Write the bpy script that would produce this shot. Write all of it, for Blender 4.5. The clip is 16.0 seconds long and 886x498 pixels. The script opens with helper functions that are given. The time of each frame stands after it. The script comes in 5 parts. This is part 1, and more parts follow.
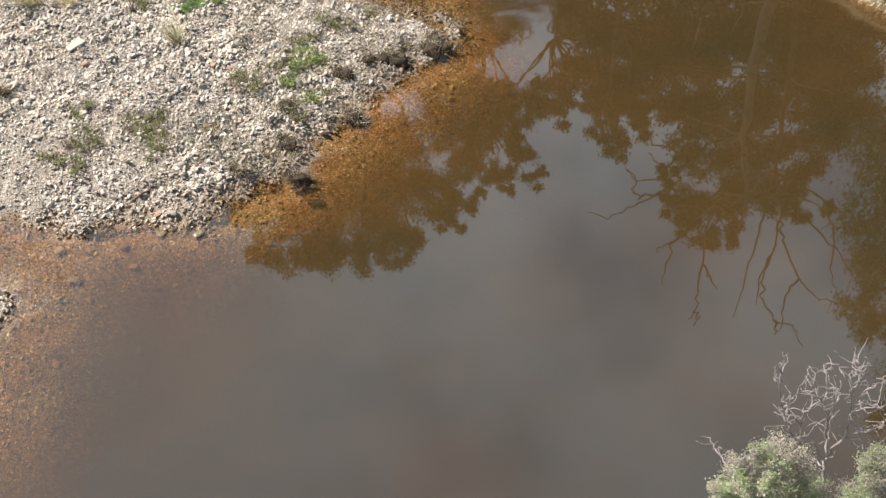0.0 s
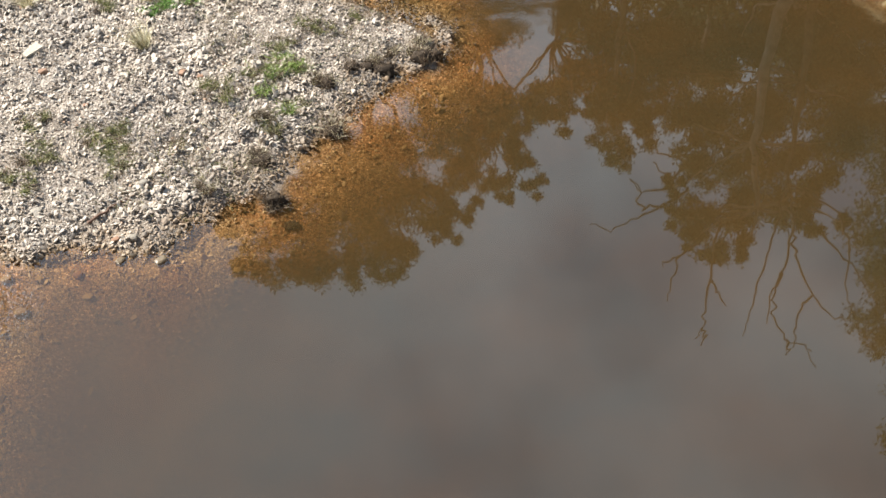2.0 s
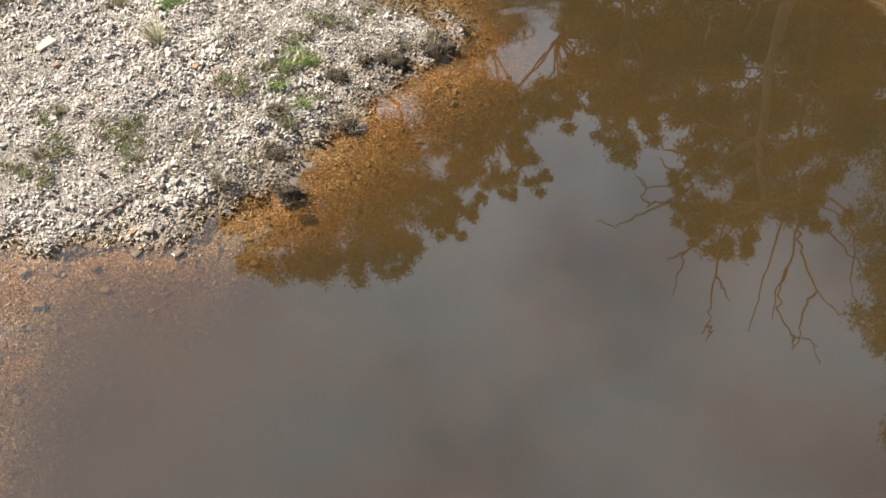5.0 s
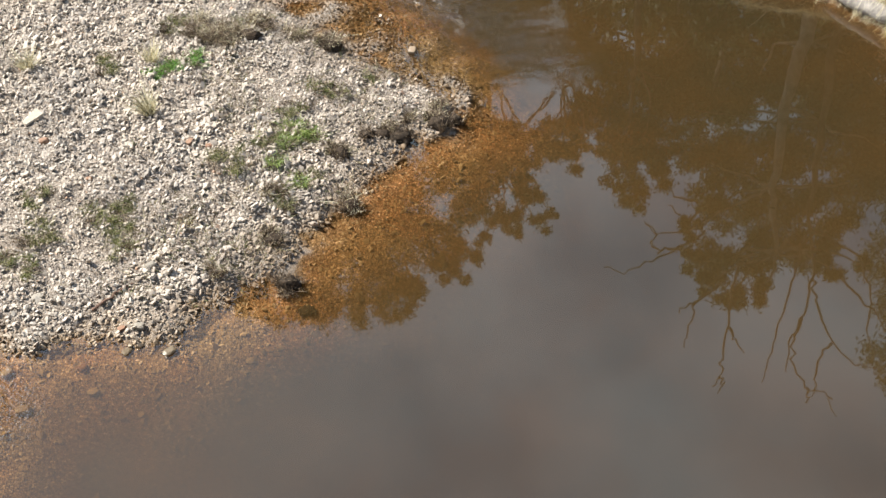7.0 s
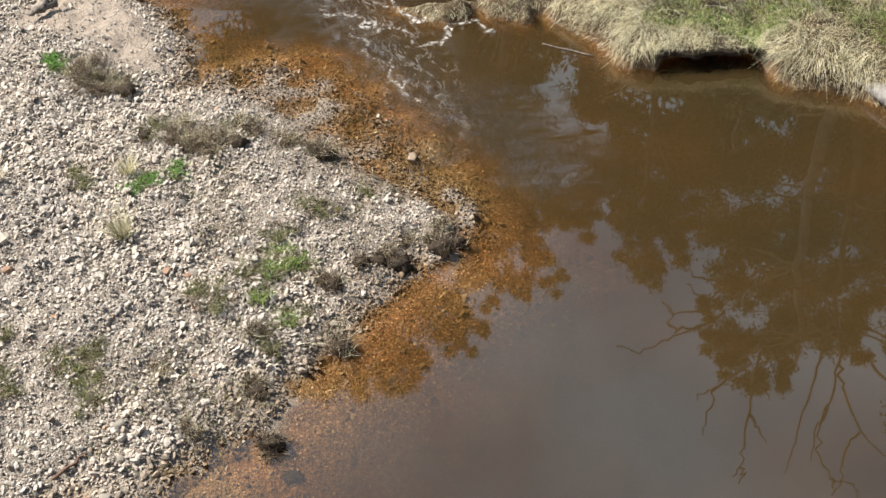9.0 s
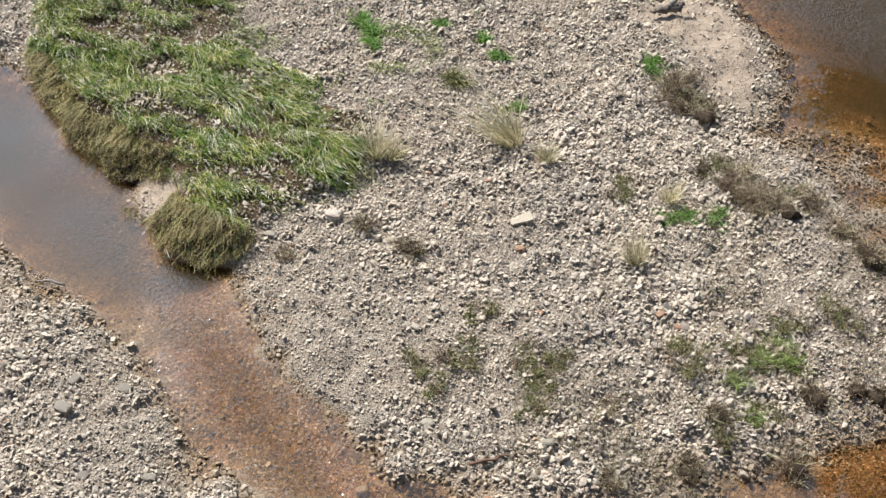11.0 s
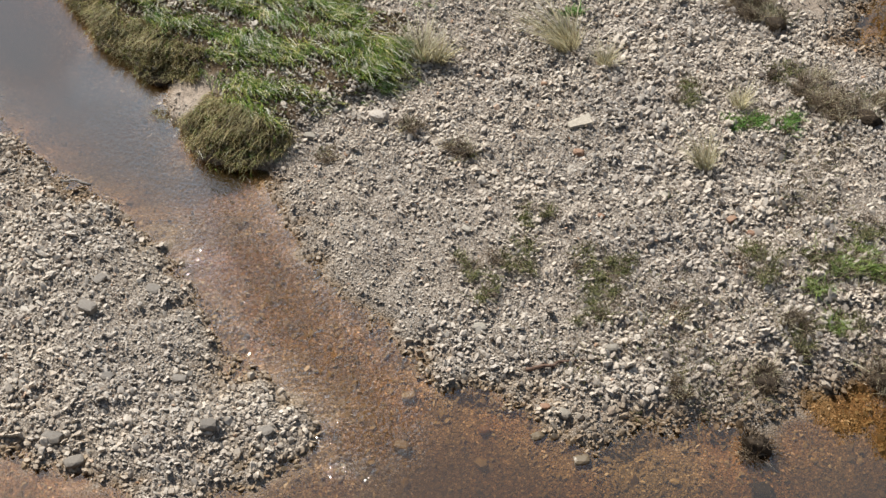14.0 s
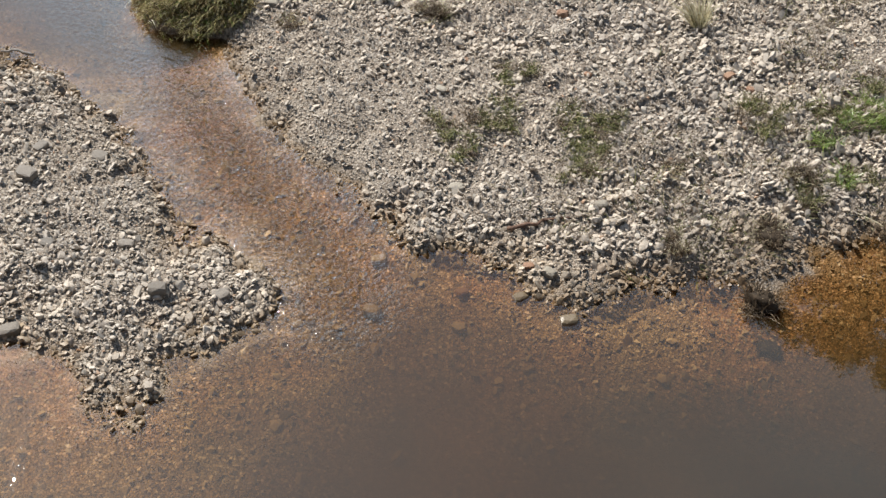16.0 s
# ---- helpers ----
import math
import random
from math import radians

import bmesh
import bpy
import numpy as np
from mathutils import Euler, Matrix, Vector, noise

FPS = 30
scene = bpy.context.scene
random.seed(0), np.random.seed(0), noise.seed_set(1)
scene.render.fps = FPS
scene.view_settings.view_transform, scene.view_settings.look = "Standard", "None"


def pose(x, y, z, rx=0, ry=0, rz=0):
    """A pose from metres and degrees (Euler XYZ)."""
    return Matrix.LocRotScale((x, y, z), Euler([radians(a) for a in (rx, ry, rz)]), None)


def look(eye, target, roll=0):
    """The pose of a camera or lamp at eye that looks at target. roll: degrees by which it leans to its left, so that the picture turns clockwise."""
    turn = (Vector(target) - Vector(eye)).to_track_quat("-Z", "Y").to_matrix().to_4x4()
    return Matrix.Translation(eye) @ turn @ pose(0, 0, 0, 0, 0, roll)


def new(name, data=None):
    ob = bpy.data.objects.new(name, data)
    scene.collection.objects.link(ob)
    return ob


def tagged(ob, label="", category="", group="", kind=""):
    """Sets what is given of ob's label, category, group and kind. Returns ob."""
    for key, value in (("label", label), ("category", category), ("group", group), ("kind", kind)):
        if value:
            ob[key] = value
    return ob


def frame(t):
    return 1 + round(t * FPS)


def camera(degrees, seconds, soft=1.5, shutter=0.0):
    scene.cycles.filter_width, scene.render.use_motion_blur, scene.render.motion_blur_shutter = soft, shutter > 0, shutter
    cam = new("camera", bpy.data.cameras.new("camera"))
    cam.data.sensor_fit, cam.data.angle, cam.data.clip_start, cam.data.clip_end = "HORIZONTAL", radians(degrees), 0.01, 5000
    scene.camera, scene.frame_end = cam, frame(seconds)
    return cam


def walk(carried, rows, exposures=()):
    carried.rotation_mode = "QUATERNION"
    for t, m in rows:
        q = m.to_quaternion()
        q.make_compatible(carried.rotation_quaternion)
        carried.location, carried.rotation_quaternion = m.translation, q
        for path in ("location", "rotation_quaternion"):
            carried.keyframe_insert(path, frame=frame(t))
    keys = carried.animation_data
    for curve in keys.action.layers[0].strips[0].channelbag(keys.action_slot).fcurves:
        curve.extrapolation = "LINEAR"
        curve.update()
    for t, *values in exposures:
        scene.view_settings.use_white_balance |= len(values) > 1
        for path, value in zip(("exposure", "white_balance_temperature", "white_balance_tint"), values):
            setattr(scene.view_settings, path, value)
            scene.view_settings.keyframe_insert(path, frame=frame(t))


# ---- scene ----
cam = camera(38.53, 16.0, soft=1.5)
PATH = [
    (0.0, (0.050, -2.842, 8.708), (-0.073, 5.108, 1.107), 0.51),
    (0.5, (0.075, -2.493, 8.472), (-0.051, 5.464, 0.878), 0.49),
    (1.0, (0.097, -2.132, 8.270), (-0.031, 5.823, 0.673), 0.55),
    (1.5, (0.142, -1.860, 8.190), (0.003, 6.072, 0.569), 0.49),
    (2.0, (0.172, -1.798, 8.097), (0.032, 6.139, 0.483), 0.54),
    (2.5, (0.192, -1.846, 8.052), (0.058, 6.091, 0.437), 0.61),
    (3.0, (0.169, -1.897, 8.026), (0.048, 6.040, 0.411), 0.63),
    (3.5, (0.128, -1.945, 8.035), (0.017, 5.995, 0.422), 0.68),
    (4.0, (0.068, -1.929, 8.050), (-0.032, 6.003, 0.430), 0.74),
    (6.5, (-0.111, -1.255, 8.144), (-0.183, 6.685, 0.532), 0.80),
    (7.0, (-0.101, -0.823, 8.268), (-0.199, 7.097, 0.636), 0.66),
    (7.5, (-0.100, -0.358, 8.316), (-0.211, 7.567, 0.688), 0.55),
    (8.0, (-0.103, 0.068, 8.342), (-0.220, 7.995, 0.717), 0.45),
    (8.5, (-0.095, 0.485, 8.381), (-0.223, 8.405, 0.748), 0.45),
    (9.0, (-0.074, 0.909, 8.415), (-0.248, 8.815, 0.770), 0.41),
    (9.5, (-0.046, 1.332, 8.484), (-0.708, 9.173, 0.798), 0.56),
    (10.0, (0.089, 1.730, 8.584), (-2.266, 9.190, 0.850), 0.14),
    (10.2, (0.092, 1.782, 8.565), (-2.941, 9.000, 0.838), -0.09),
    (11.3, (0.030, 1.760, 8.560), (-4.640, 7.960, 0.790), -0.20),
    (12.3, (-0.059, 1.688, 8.526), (-4.783, 7.851, 0.736), -0.24),
    (12.5, (-0.077, 1.663, 8.465), (-4.806, 7.835, 0.685), -0.26),
    (13.0, (-0.132, 1.648, 8.218), (-4.855, 7.813, 0.428), -0.41),
    (13.5, (-0.148, 1.642, 7.821), (-4.871, 7.813, 0.036), -0.59),
    (14.0, (-0.112, 1.656, 7.407), (-4.832, 7.822, -0.384), -0.86),
    (14.5, (-0.065, 1.648, 7.006), (-4.757, 7.834, -0.786), -0.87),
    (15.0, (-0.028, 1.641, 6.645), (-4.683, 7.829, -1.168), -0.95),
    (15.5, (0.013, 1.628, 6.309), (-4.630, 7.817, -1.510), -1.10),
    (16.0, (0.024, 1.636, 6.134), (-4.591, 7.810, -1.713), -1.19),
]
walk(cam, [(t, look(eye, target, roll)) for t, eye, target, roll in PATH], exposures=[(0.0, 1.27), (4.0, 1.30), (7.5, 1.18), (9.0, 1.08), (10.0, 1.17), (10.5, 1.04), (12.4, 0.57), (14.5, 0.60), (16.0, 0.66)])

# ---- world and sun: bright sky with thin cloud, sun from the west bank ----
SUN_AZ, SUN_EL = 74.0, 49.0      # degrees left of +y, and above the horizon
world = bpy.data.worlds.new("sky")
scene.world = world
world.use_nodes = True
wn, wl = world.node_tree.nodes, world.node_tree.links
sky = wn.new("ShaderNodeTexSky")
sky.sky_type, sky.sun_disc = "NISHITA", False
sky.sun_elevation, sky.sun_rotation = radians(SUN_EL), radians(-SUN_AZ)
coord = wn.new("ShaderNodeTexCoord")
cloud = wn.new("ShaderNodeTexNoise")
cloud.inputs["Scale"].default_value, cloud.inputs["Detail"].default_value = 6.0, 4
cloud_ramp = wn.new("ShaderNodeValToRGB")
cloud_ramp.color_ramp.elements[0].position, cloud_ramp.color_ramp.elements[1].position = 0.38, 0.62
cloud_mix = wn.new("ShaderNodeMixRGB")
half = wn.new("ShaderNodeMath")
half.operation = "MULTIPLY_ADD"
half.inputs[1].default_value, half.inputs[2].default_value = 0.72, 0.25
wl.new(coord.outputs["Generated"], cloud.inputs["Vector"])
wl.new(cloud.outputs["Fac"], cloud_ramp.inputs[0])
wl.new(cloud_ramp.outputs["Color"], half.inputs[0])
high = wn.new("ShaderNodeSeparateXYZ")
thin = wn.new("ShaderNodeMapRange")          # the veil of cloud thins out overhead
thin.inputs[1].default_value, thin.inputs[2].default_value, thin.inputs[3].default_value, thin.inputs[4].default_value = 0.50, 0.95, 1.45, 0.25
veil = wn.new("ShaderNodeMath")
veil.operation = "MULTIPLY"
wl.new(coord.outputs["Generated"], high.inputs[0])
wl.new(high.outputs["Z"], thin.inputs[0])
wl.new(half.outputs[0], veil.inputs[0])
wl.new(thin.outputs[0], veil.inputs[1])
wl.new(veil.outputs[0], cloud_mix.inputs[0])
wl.new(sky.outputs[0], cloud_mix.inputs[1])
toward = wn.new("ShaderNodeVectorMath")          # added sky brightness by direction: a bright spot low sunward suits the water's reflections
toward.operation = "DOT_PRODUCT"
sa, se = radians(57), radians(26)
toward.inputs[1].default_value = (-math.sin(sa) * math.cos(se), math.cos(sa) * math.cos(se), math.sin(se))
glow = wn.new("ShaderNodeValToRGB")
# dim end cuts the fill light, bright end lifts the stream's reflection
sky_levels = [(0.0, 0.16), (0.22, 0.34), (0.38, 0.52), (0.62, 0.625), (0.80, 0.46), (0.91, 0.50), (0.985, 1.60)]
while len(glow.color_ramp.elements) < len(sky_levels):
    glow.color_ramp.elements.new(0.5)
for k, (p, v) in zip(glow.color_ramp.elements, sky_levels):
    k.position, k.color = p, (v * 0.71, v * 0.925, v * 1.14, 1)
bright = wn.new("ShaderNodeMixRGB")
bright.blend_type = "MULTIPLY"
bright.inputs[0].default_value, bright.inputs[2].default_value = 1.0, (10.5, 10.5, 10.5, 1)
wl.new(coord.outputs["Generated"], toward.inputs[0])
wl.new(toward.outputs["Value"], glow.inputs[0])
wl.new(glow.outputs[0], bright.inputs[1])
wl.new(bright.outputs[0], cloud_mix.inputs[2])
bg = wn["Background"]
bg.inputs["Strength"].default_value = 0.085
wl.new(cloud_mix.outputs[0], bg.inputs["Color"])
sun_data = bpy.data.lights.new("sun", "SUN")
sun_data.energy, sun_data.angle, sun_data.color = 5.0, radians(0.55), (1.0, 0.945, 0.86)
sun = new("sun", sun_data)
a, e = radians(SUN_AZ), radians(SUN_EL)
SUN_DIR = Vector((-math.sin(a) * math.cos(e), math.cos(a) * math.cos(e), math.sin(e)))
sun.matrix_world = look(SUN_DIR * 60, (0, 0, 0))


# ---- materials ----
def material(name, rough=0.8, spec=0.3):
    m = bpy.data.materials.new(name)
    m.use_nodes = True
    b = m.node_tree.nodes["Principled BSDF"]
    b.inputs["Roughness"].default_value = rough
    b.inputs["Specular IOR Level"].default_value = spec
    return m, m.node_tree.nodes, m.node_tree.links, b


def ramp(nodes, links, source, stops, interpolation="LINEAR"):
    r = nodes.new("ShaderNodeValToRGB")
    r.color_ramp.interpolation = interpolation
    el = r.color_ramp.elements
    while len(el) < len(stops):
        el.new(0.5)
    for k, (p, c) in zip(el, stops):
        k.position, k.color = p, (*c, 1) if len(c) == 3 else c
    links.new(source, r.inputs[0])
    return r.outputs[0]


def noise_node(nodes, links, scale, detail=4, rough=0.6):
    g = nodes.new("ShaderNodeNewGeometry")
    n = nodes.new("ShaderNodeTexNoise")
    n.inputs["Scale"].default_value, n.inputs["Detail"].default_value, n.inputs["Roughness"].default_value = scale, detail, rough
    links.new(g.outputs["Position"], n.inputs["Vector"])
    return n.outputs["Fac"]


def mix(nodes, links, kind, fac, a, b):
    m = nodes.new("ShaderNodeMixRGB")
    m.blend_type = kind
    for k, v in enumerate((fac, a, b)):
        if isinstance(v, (int, float)):
            m.inputs[k].default_value = v
        elif isinstance(v, tuple):
            m.inputs[k].default_value = (*v, 1)
        else:
            links.new(v, m.inputs[k])
    return m.outputs[0]


def bump(nodes, links, b, source, strength, distance):
    n = nodes.new("ShaderNodeBump")
    n.inputs["Strength"].default_value, n.inputs["Distance"].default_value = strength, distance
    links.new(source, n.inputs["Height"])
    links.new(n.outputs[0], b.inputs["Normal"])


def attribute(nodes, name):
    a = nodes.new("ShaderNodeAttribute")
    a.attribute_name = name
    return a.outputs["Fac"]


def stone_material(name, stops, wet=True, object_random=False):
    m, n, l, b = material(name, 0.75, 0.35)
    if object_random:
        rnd = n.new("ShaderNodeObjectInfo").outputs["Random"]
    else:
        rnd = n.new("ShaderNodeNewGeometry").outputs["Random Per Island"]
    col = ramp(n, l, rnd, stops)
    col = mix(n, l, "MULTIPLY", 1.0, col, (1.21, 1.217, 1.22) if wet else (1.0, 1.0, 1.0))
    grain = ramp(n, l, noise_node(n, l, 90), [(0.3, (0.72, 0.70, 0.68)), (0.7, (1.12, 1.12, 1.12))])
    col = mix(n, l, "MULTIPLY", 1.0, col, grain)
    silt = ramp(n, l, noise_node(n, l, 1.1, 3), [(0.35, (0.92, 0.90, 0.87)), (0.65, (1.08, 1.03, 0.95))])
    col = mix(n, l, "MULTIPLY", 1.0, col, silt)
    if wet:      # damp, algae-stained stones along the water line
        g = n.new("ShaderNodeNewGeometry")
        xyz = n.new("ShaderNodeSeparateXYZ")
        l.new(g.outputs["Position"], xyz.inputs[0])
        f = n.new("ShaderNodeMapRange")
        f.inputs[1].default_value, f.inputs[2].default_value = 0.080, 0.015
        l.new(xyz.outputs["Z"], f.inputs[0])
        col = mix(n, l, "MULTIPLY", f.outputs[0], col, (0.54, 0.45, 0.335))
        col = mix(n, l, "MULTIPLY", attribute(n, "damp"), col, (0.54, 0.465, 0.375))
        r = n.new("ShaderNodeMapRange")
        r.inputs[3].default_value, r.inputs[4].default_value = 0.78, 0.35
        l.new(f.outputs[0], r.inputs[0])
        l.new(r.outputs[0], b.inputs["Roughness"])
    l.new(col, b.inputs["Base Color"])
    bump(n, l, b, noise_node(n, l, 60, 5), 0.5, 0.006)
    return m


GREY_STONES = [(0.0, (0.27, 0.236, 0.207)), (0.12, (0.345, 0.308, 0.271)), (0.40, (0.395, 0.357, 0.316)), (0.60, (0.365, 0.334, 0.300)), (0.80, (0.415, 0.379, 0.337)),
               (0.92, (0.33, 0.302, 0.276)), (0.985, (0.46, 0.428, 0.382)), (1.0, (0.36, 0.23, 0.155))]
AMBER_STONES = [(0.0, (0.13, 0.092, 0.052)), (0.3, (0.245, 0.179, 0.100)), (0.6, (0.325, 0.243, 0.141)), (0.78, (0.265, 0.192, 0.108)), (0.90, (0.37, 0.288, 0.18)), (1.0, (0.56, 0.46, 0.33))]
stone_mat = stone_material("river_stone", GREY_STONES)
amber_mat = stone_material("submerged_stone", AMBER_STONES, wet=False)
single_stone_mat = stone_material("single_stone", GREY_STONES, object_random=True)
rust_stone_mat = stone_material("rust_stone", [(0.0, (0.19, 0.11, 0.075)), (1.0, (0.27, 0.175, 0.12))], object_random=True)
white_stone_mat = stone_material("pale_stone", [(0.0, (0.18, 0.166, 0.145)), (1.0, (0.25, 0.234, 0.205))], object_random=True)
dark_stone_mat = stone_material("dark_stone", [(0.0, (0.12, 0.11, 0.10)), (1.0, (0.18, 0.165, 0.15))], object_random=True)


def pebble_cells(n, l, scale, stops):
    """Fine pebbles too small to lay singly: one colour a cell, shade painted into the joints, and their height."""
    pos = n.new("ShaderNodeNewGeometry").outputs["Position"]
    cell = n.new("ShaderNodeTexVoronoi")
    edge = n.new("ShaderNodeTexVoronoi")
    edge.feature = "DISTANCE_TO_EDGE"
    for v in (cell, edge):
        v.inputs["Scale"].default_value = scale
        l.new(pos, v.inputs["Vector"])
    rgb = n.new("ShaderNodeSeparateColor")
    l.new(cell.outputs["Color"], rgb.inputs[0])
    col = ramp(n, l, rgb.outputs[0], stops)
    joint_shade = ramp(n, l, edge.outputs["Distance"], [(0.0, (0.25, 0.22, 0.18)), (0.16, (1, 1, 1))])
    col = mix(n, l, "MULTIPLY", 1.0, col, joint_shade)
    col = mix(n, l, "MULTIPLY", 1.0, col, ramp(n, l, noise_node(n, l, 110, 3), [(0.3, (0.8, 0.8, 0.8)), (0.7, (1.15, 1.15, 1.15))]))
    high = n.new("ShaderNodeMath")
    high.operation = "MULTIPLY_ADD"
    l.new(edge.outputs["Distance"], high.inputs[0])
    l.new(rgb.outputs[1], high.inputs[1])
    high.inputs[2].default_value = 0.0
    return col, high.outputs[0]


def ground_material():
    m, n, l, b = material("river_ground", 0.9, 0.2)
    gravel, relief = pebble_cells(n, l, 52, GREY_STONES)
    # toned down evenly, in place of shade between the loose stones
    gravel = mix(n, l, "MULTIPLY", 1.0, gravel, (0.80, 0.76, 0.715))
    sand = ramp(n, l, noise_node(n, l, 30, 6, 0.7), [(0.3, (0.20, 0.16, 0.125)), (0.7, (0.36, 0.295, 0.235))])
    col = mix(n, l, "MIX", attribute(n, "sand"), gravel, sand)
    soil = ramp(n, l, noise_node(n, l, 12, 6, 0.7), [(0.3, (0.03, 0.02, 0.012)), (0.7, (0.11, 0.075, 0.042))])
    col = mix(n, l, "MIX", attribute(n, "soil"), col, soil)
    bed, _ = pebble_cells(n, l, 50, AMBER_STONES)
    rust = ramp(n, l, noise_node(n, l, 0.8, 4), [(0.38, (0.98, 0.95, 0.90)), (0.60, (1.17, 0.88, 0.73))])
    bed = mix(n, l, "MULTIPLY", 1.0, bed, rust)
    mud = ramp(n, l, noise_node(n, l, 2.2, 5), [(0.52, (0, 0, 0)), (0.68, (0.5, 0.5, 0.5))])
    bed = mix(n, l, "MIX", mud, bed, (0.14, 0.08, 0.042))
    col = mix(n, l, "MIX", attribute(n, "bed"), col, bed)
    l.new(col, b.inputs["Base Color"])
    bump(n, l, b, relief, 1.0, 0.03)
    return m


def water_material():
    m, n, l, b = material("river_water", 0.03, 0.5)
    n.remove(b)
    depth = attribute(n, "depth")
    # silt and tannin: how much of the bed is lost, and the tint of what is left
    lost = n.new("ShaderNodeMath")
    lost.operation = "MULTIPLY"
    lost.inputs[1].default_value = -8.8
    l.new(depth, lost.inputs[0])
    ex = n.new("ShaderNodeMath")
    ex.operation = "EXPONENT"
    l.new(lost.outputs[0], ex.inputs[0])
    inv = n.new("ShaderNodeMath")
    inv.operation = "SUBTRACT"
    inv.inputs[0].default_value = 1.0
    l.new(ex.outputs[0], inv.inputs[1])
    tint = ramp(n, l, depth, [(0.0, (1, 0.96, 0.90)), (0.08, (0.97, 0.77, 0.49)), (0.25, (0.82, 0.53, 0.23)), (0.6, (0.48, 0.27, 0.09))])
    clear = n.new("ShaderNodeBsdfTransparent")
    l.new(tint, clear.inputs[0])
    murk_col = ramp(n, l, noise_node(n, l, 0.5, 3), [(0.38, (0.0275, 0.0192, 0.0080)), (0.64, (0.0375, 0.0222, 0.0080))])
    murk = n.new("ShaderNodeBsdfDiffuse")
    l.new(murk_col, murk.inputs[0])
    body = n.new("ShaderNodeMixShader")
    l.new(inv.outputs[0], body.inputs[0])
    l.new(clear.outputs[0], body.inputs[1])
    l.new(murk.outputs[0], body.inputs[2])
    # small ripples where the water runs
    rip = attribute(n, "ripple")
    calm = noise_node(n, l, 2.2, 2)
    run = mix(n, l, "MIX", 0.62, noise_node(n, l, 10, 2, 0.5), noise_node(n, l, 27, 2, 0.5))
    height = n.new("ShaderNodeMath")
    height.operation = "MULTIPLY"
    l.new(run, height.inputs[0])
    l.new(rip, height.inputs[1])
    b1 = n.new("ShaderNodeBump")
    b1.inputs["Strength"].default_value, b1.inputs["Distance"].default_value = 1.0, 0.05
    l.new(height.outputs[0], b1.inputs["Height"])
    b2 = n.new("ShaderNodeBump")
    b2.inputs["Strength"].default_value, b2.inputs["Distance"].default_value = 0.6, 0.0005
    l.new(calm, b2.inputs["Height"])
    l.new(b1.outputs[0], b2.inputs["Normal"])
    gloss = n.new("ShaderNodeBsdfGlossy")
    gloss.inputs["Roughness"].default_value = 0.02
    l.new(b2.outputs[0], gloss.inputs["Normal"])
    fres = n.new("ShaderNodeFresnel")
    fres.inputs["IOR"].default_value = 1.95
    l.new(b2.outputs[0], fres.inputs["Normal"])
    surf = n.new("ShaderNodeMixShader")
    l.new(fres.outputs[0], surf.inputs[0])
    l.new(body.outputs[0], surf.inputs[1])
    l.new(gloss.outputs[0], surf.inputs[2])
    # broken white water
    foam = n.new("ShaderNodeBsdfDiffuse")
    foam.inputs[0].default_value = (0.62, 0.60, 0.56, 1)
    top = n.new("ShaderNodeMixShader")
    vein = n.new("ShaderNodeTexNoise")
    vein.inputs["Scale"].default_value, vein.inputs["Detail"].default_value, vein.inputs["Distortion"].default_value = 1.0, 3, 1.6
    flow = n.new("ShaderNodeMapping")          # streaks lie along the current
    flow.vector_type = "TEXTURE"
    flow.inputs["Rotation"].default_value, flow.inputs["Scale"].default_value = (0, 0, radians(-63)), (0.42, 0.15, 1)
    l.new(n.new("ShaderNodeNewGeometry").outputs["Position"], flow.inputs["Vector"])
    l.new(flow.outputs[0], vein.inputs["Vector"])
    ridge = n.new("ShaderNodeMapRange")
    ridge.inputs[1].default_value, ridge.inputs[2].default_value = 0.042, 0.008
    away = n.new("ShaderNodeMath")
    away.operation = "SUBTRACT"
    away.inputs[1].default_value = 0.5
    l.new(vein.outputs["Fac"], away.inputs[0])
    size = n.new("ShaderNodeMath")
    size.operation = "ABSOLUTE"
    l.new(away.outputs[0], size.inputs[0])
    l.new(size.outputs[0], ridge.inputs[0])
    white = n.new("ShaderNodeMath")
    white.operation = "MULTIPLY"
    gaps = ramp(n, l, noise_node(n, l, 6.5, 2), [(0.40, (0, 0, 0)), (0.62, (1, 1, 1))])
    broken_up = n.new("ShaderNodeMath")
    broken_up.operation = "MULTIPLY"
    l.new(ridge.outputs[0], broken_up.inputs[0])
    l.new(gaps, broken_up.inputs[1])
    l.new(broken_up.outputs[0], white.inputs[0])
    l.new(attribute(n, "foam"), white.inputs[1])
    both = n.new("ShaderNodeMath")
    both.operation = "MAXIMUM"
    l.new(white.outputs[0], both.inputs[0])
    specks = ramp(n, l, noise_node(n, l, 17, 4, 0.65), [(0.53, (0, 0, 0)), (0.66, (0.75, 0.75, 0.75))])
    drift = n.new("ShaderNodeMath")
    drift.operation = "MULTIPLY"
    l.new(specks, drift.inputs[0])
    l.new(attribute(n, "froth"), drift.inputs[1])
    crest = n.new("ShaderNodeMath")
    crest.operation = "MULTIPLY"
    l.new(ramp(n, l, noise_node(n, l, 22, 4, 0.6), [(0.44, (0.01, 0.01, 0.01)), (0.60, (0.95, 0.95, 0.95))]), crest.inputs[0])
    l.new(attribute(n, "streak"), crest.inputs[1])
    most = n.new("ShaderNodeMath")
    most.operation = "MAXIMUM"
    l.new(drift.outputs[0], most.inputs[0])
    l.new(crest.outputs[0], most.inputs[1])
    l.new(most.outputs[0], both.inputs[1])
    l.new(both.outputs[0], top.inputs[0])
    l.new(surf.outputs[0], top.inputs[1])
    l.new(foam.outputs[0], top.inputs[2])
    l.new(top.outputs[0], n["Material Output"].inputs[0])
    return m


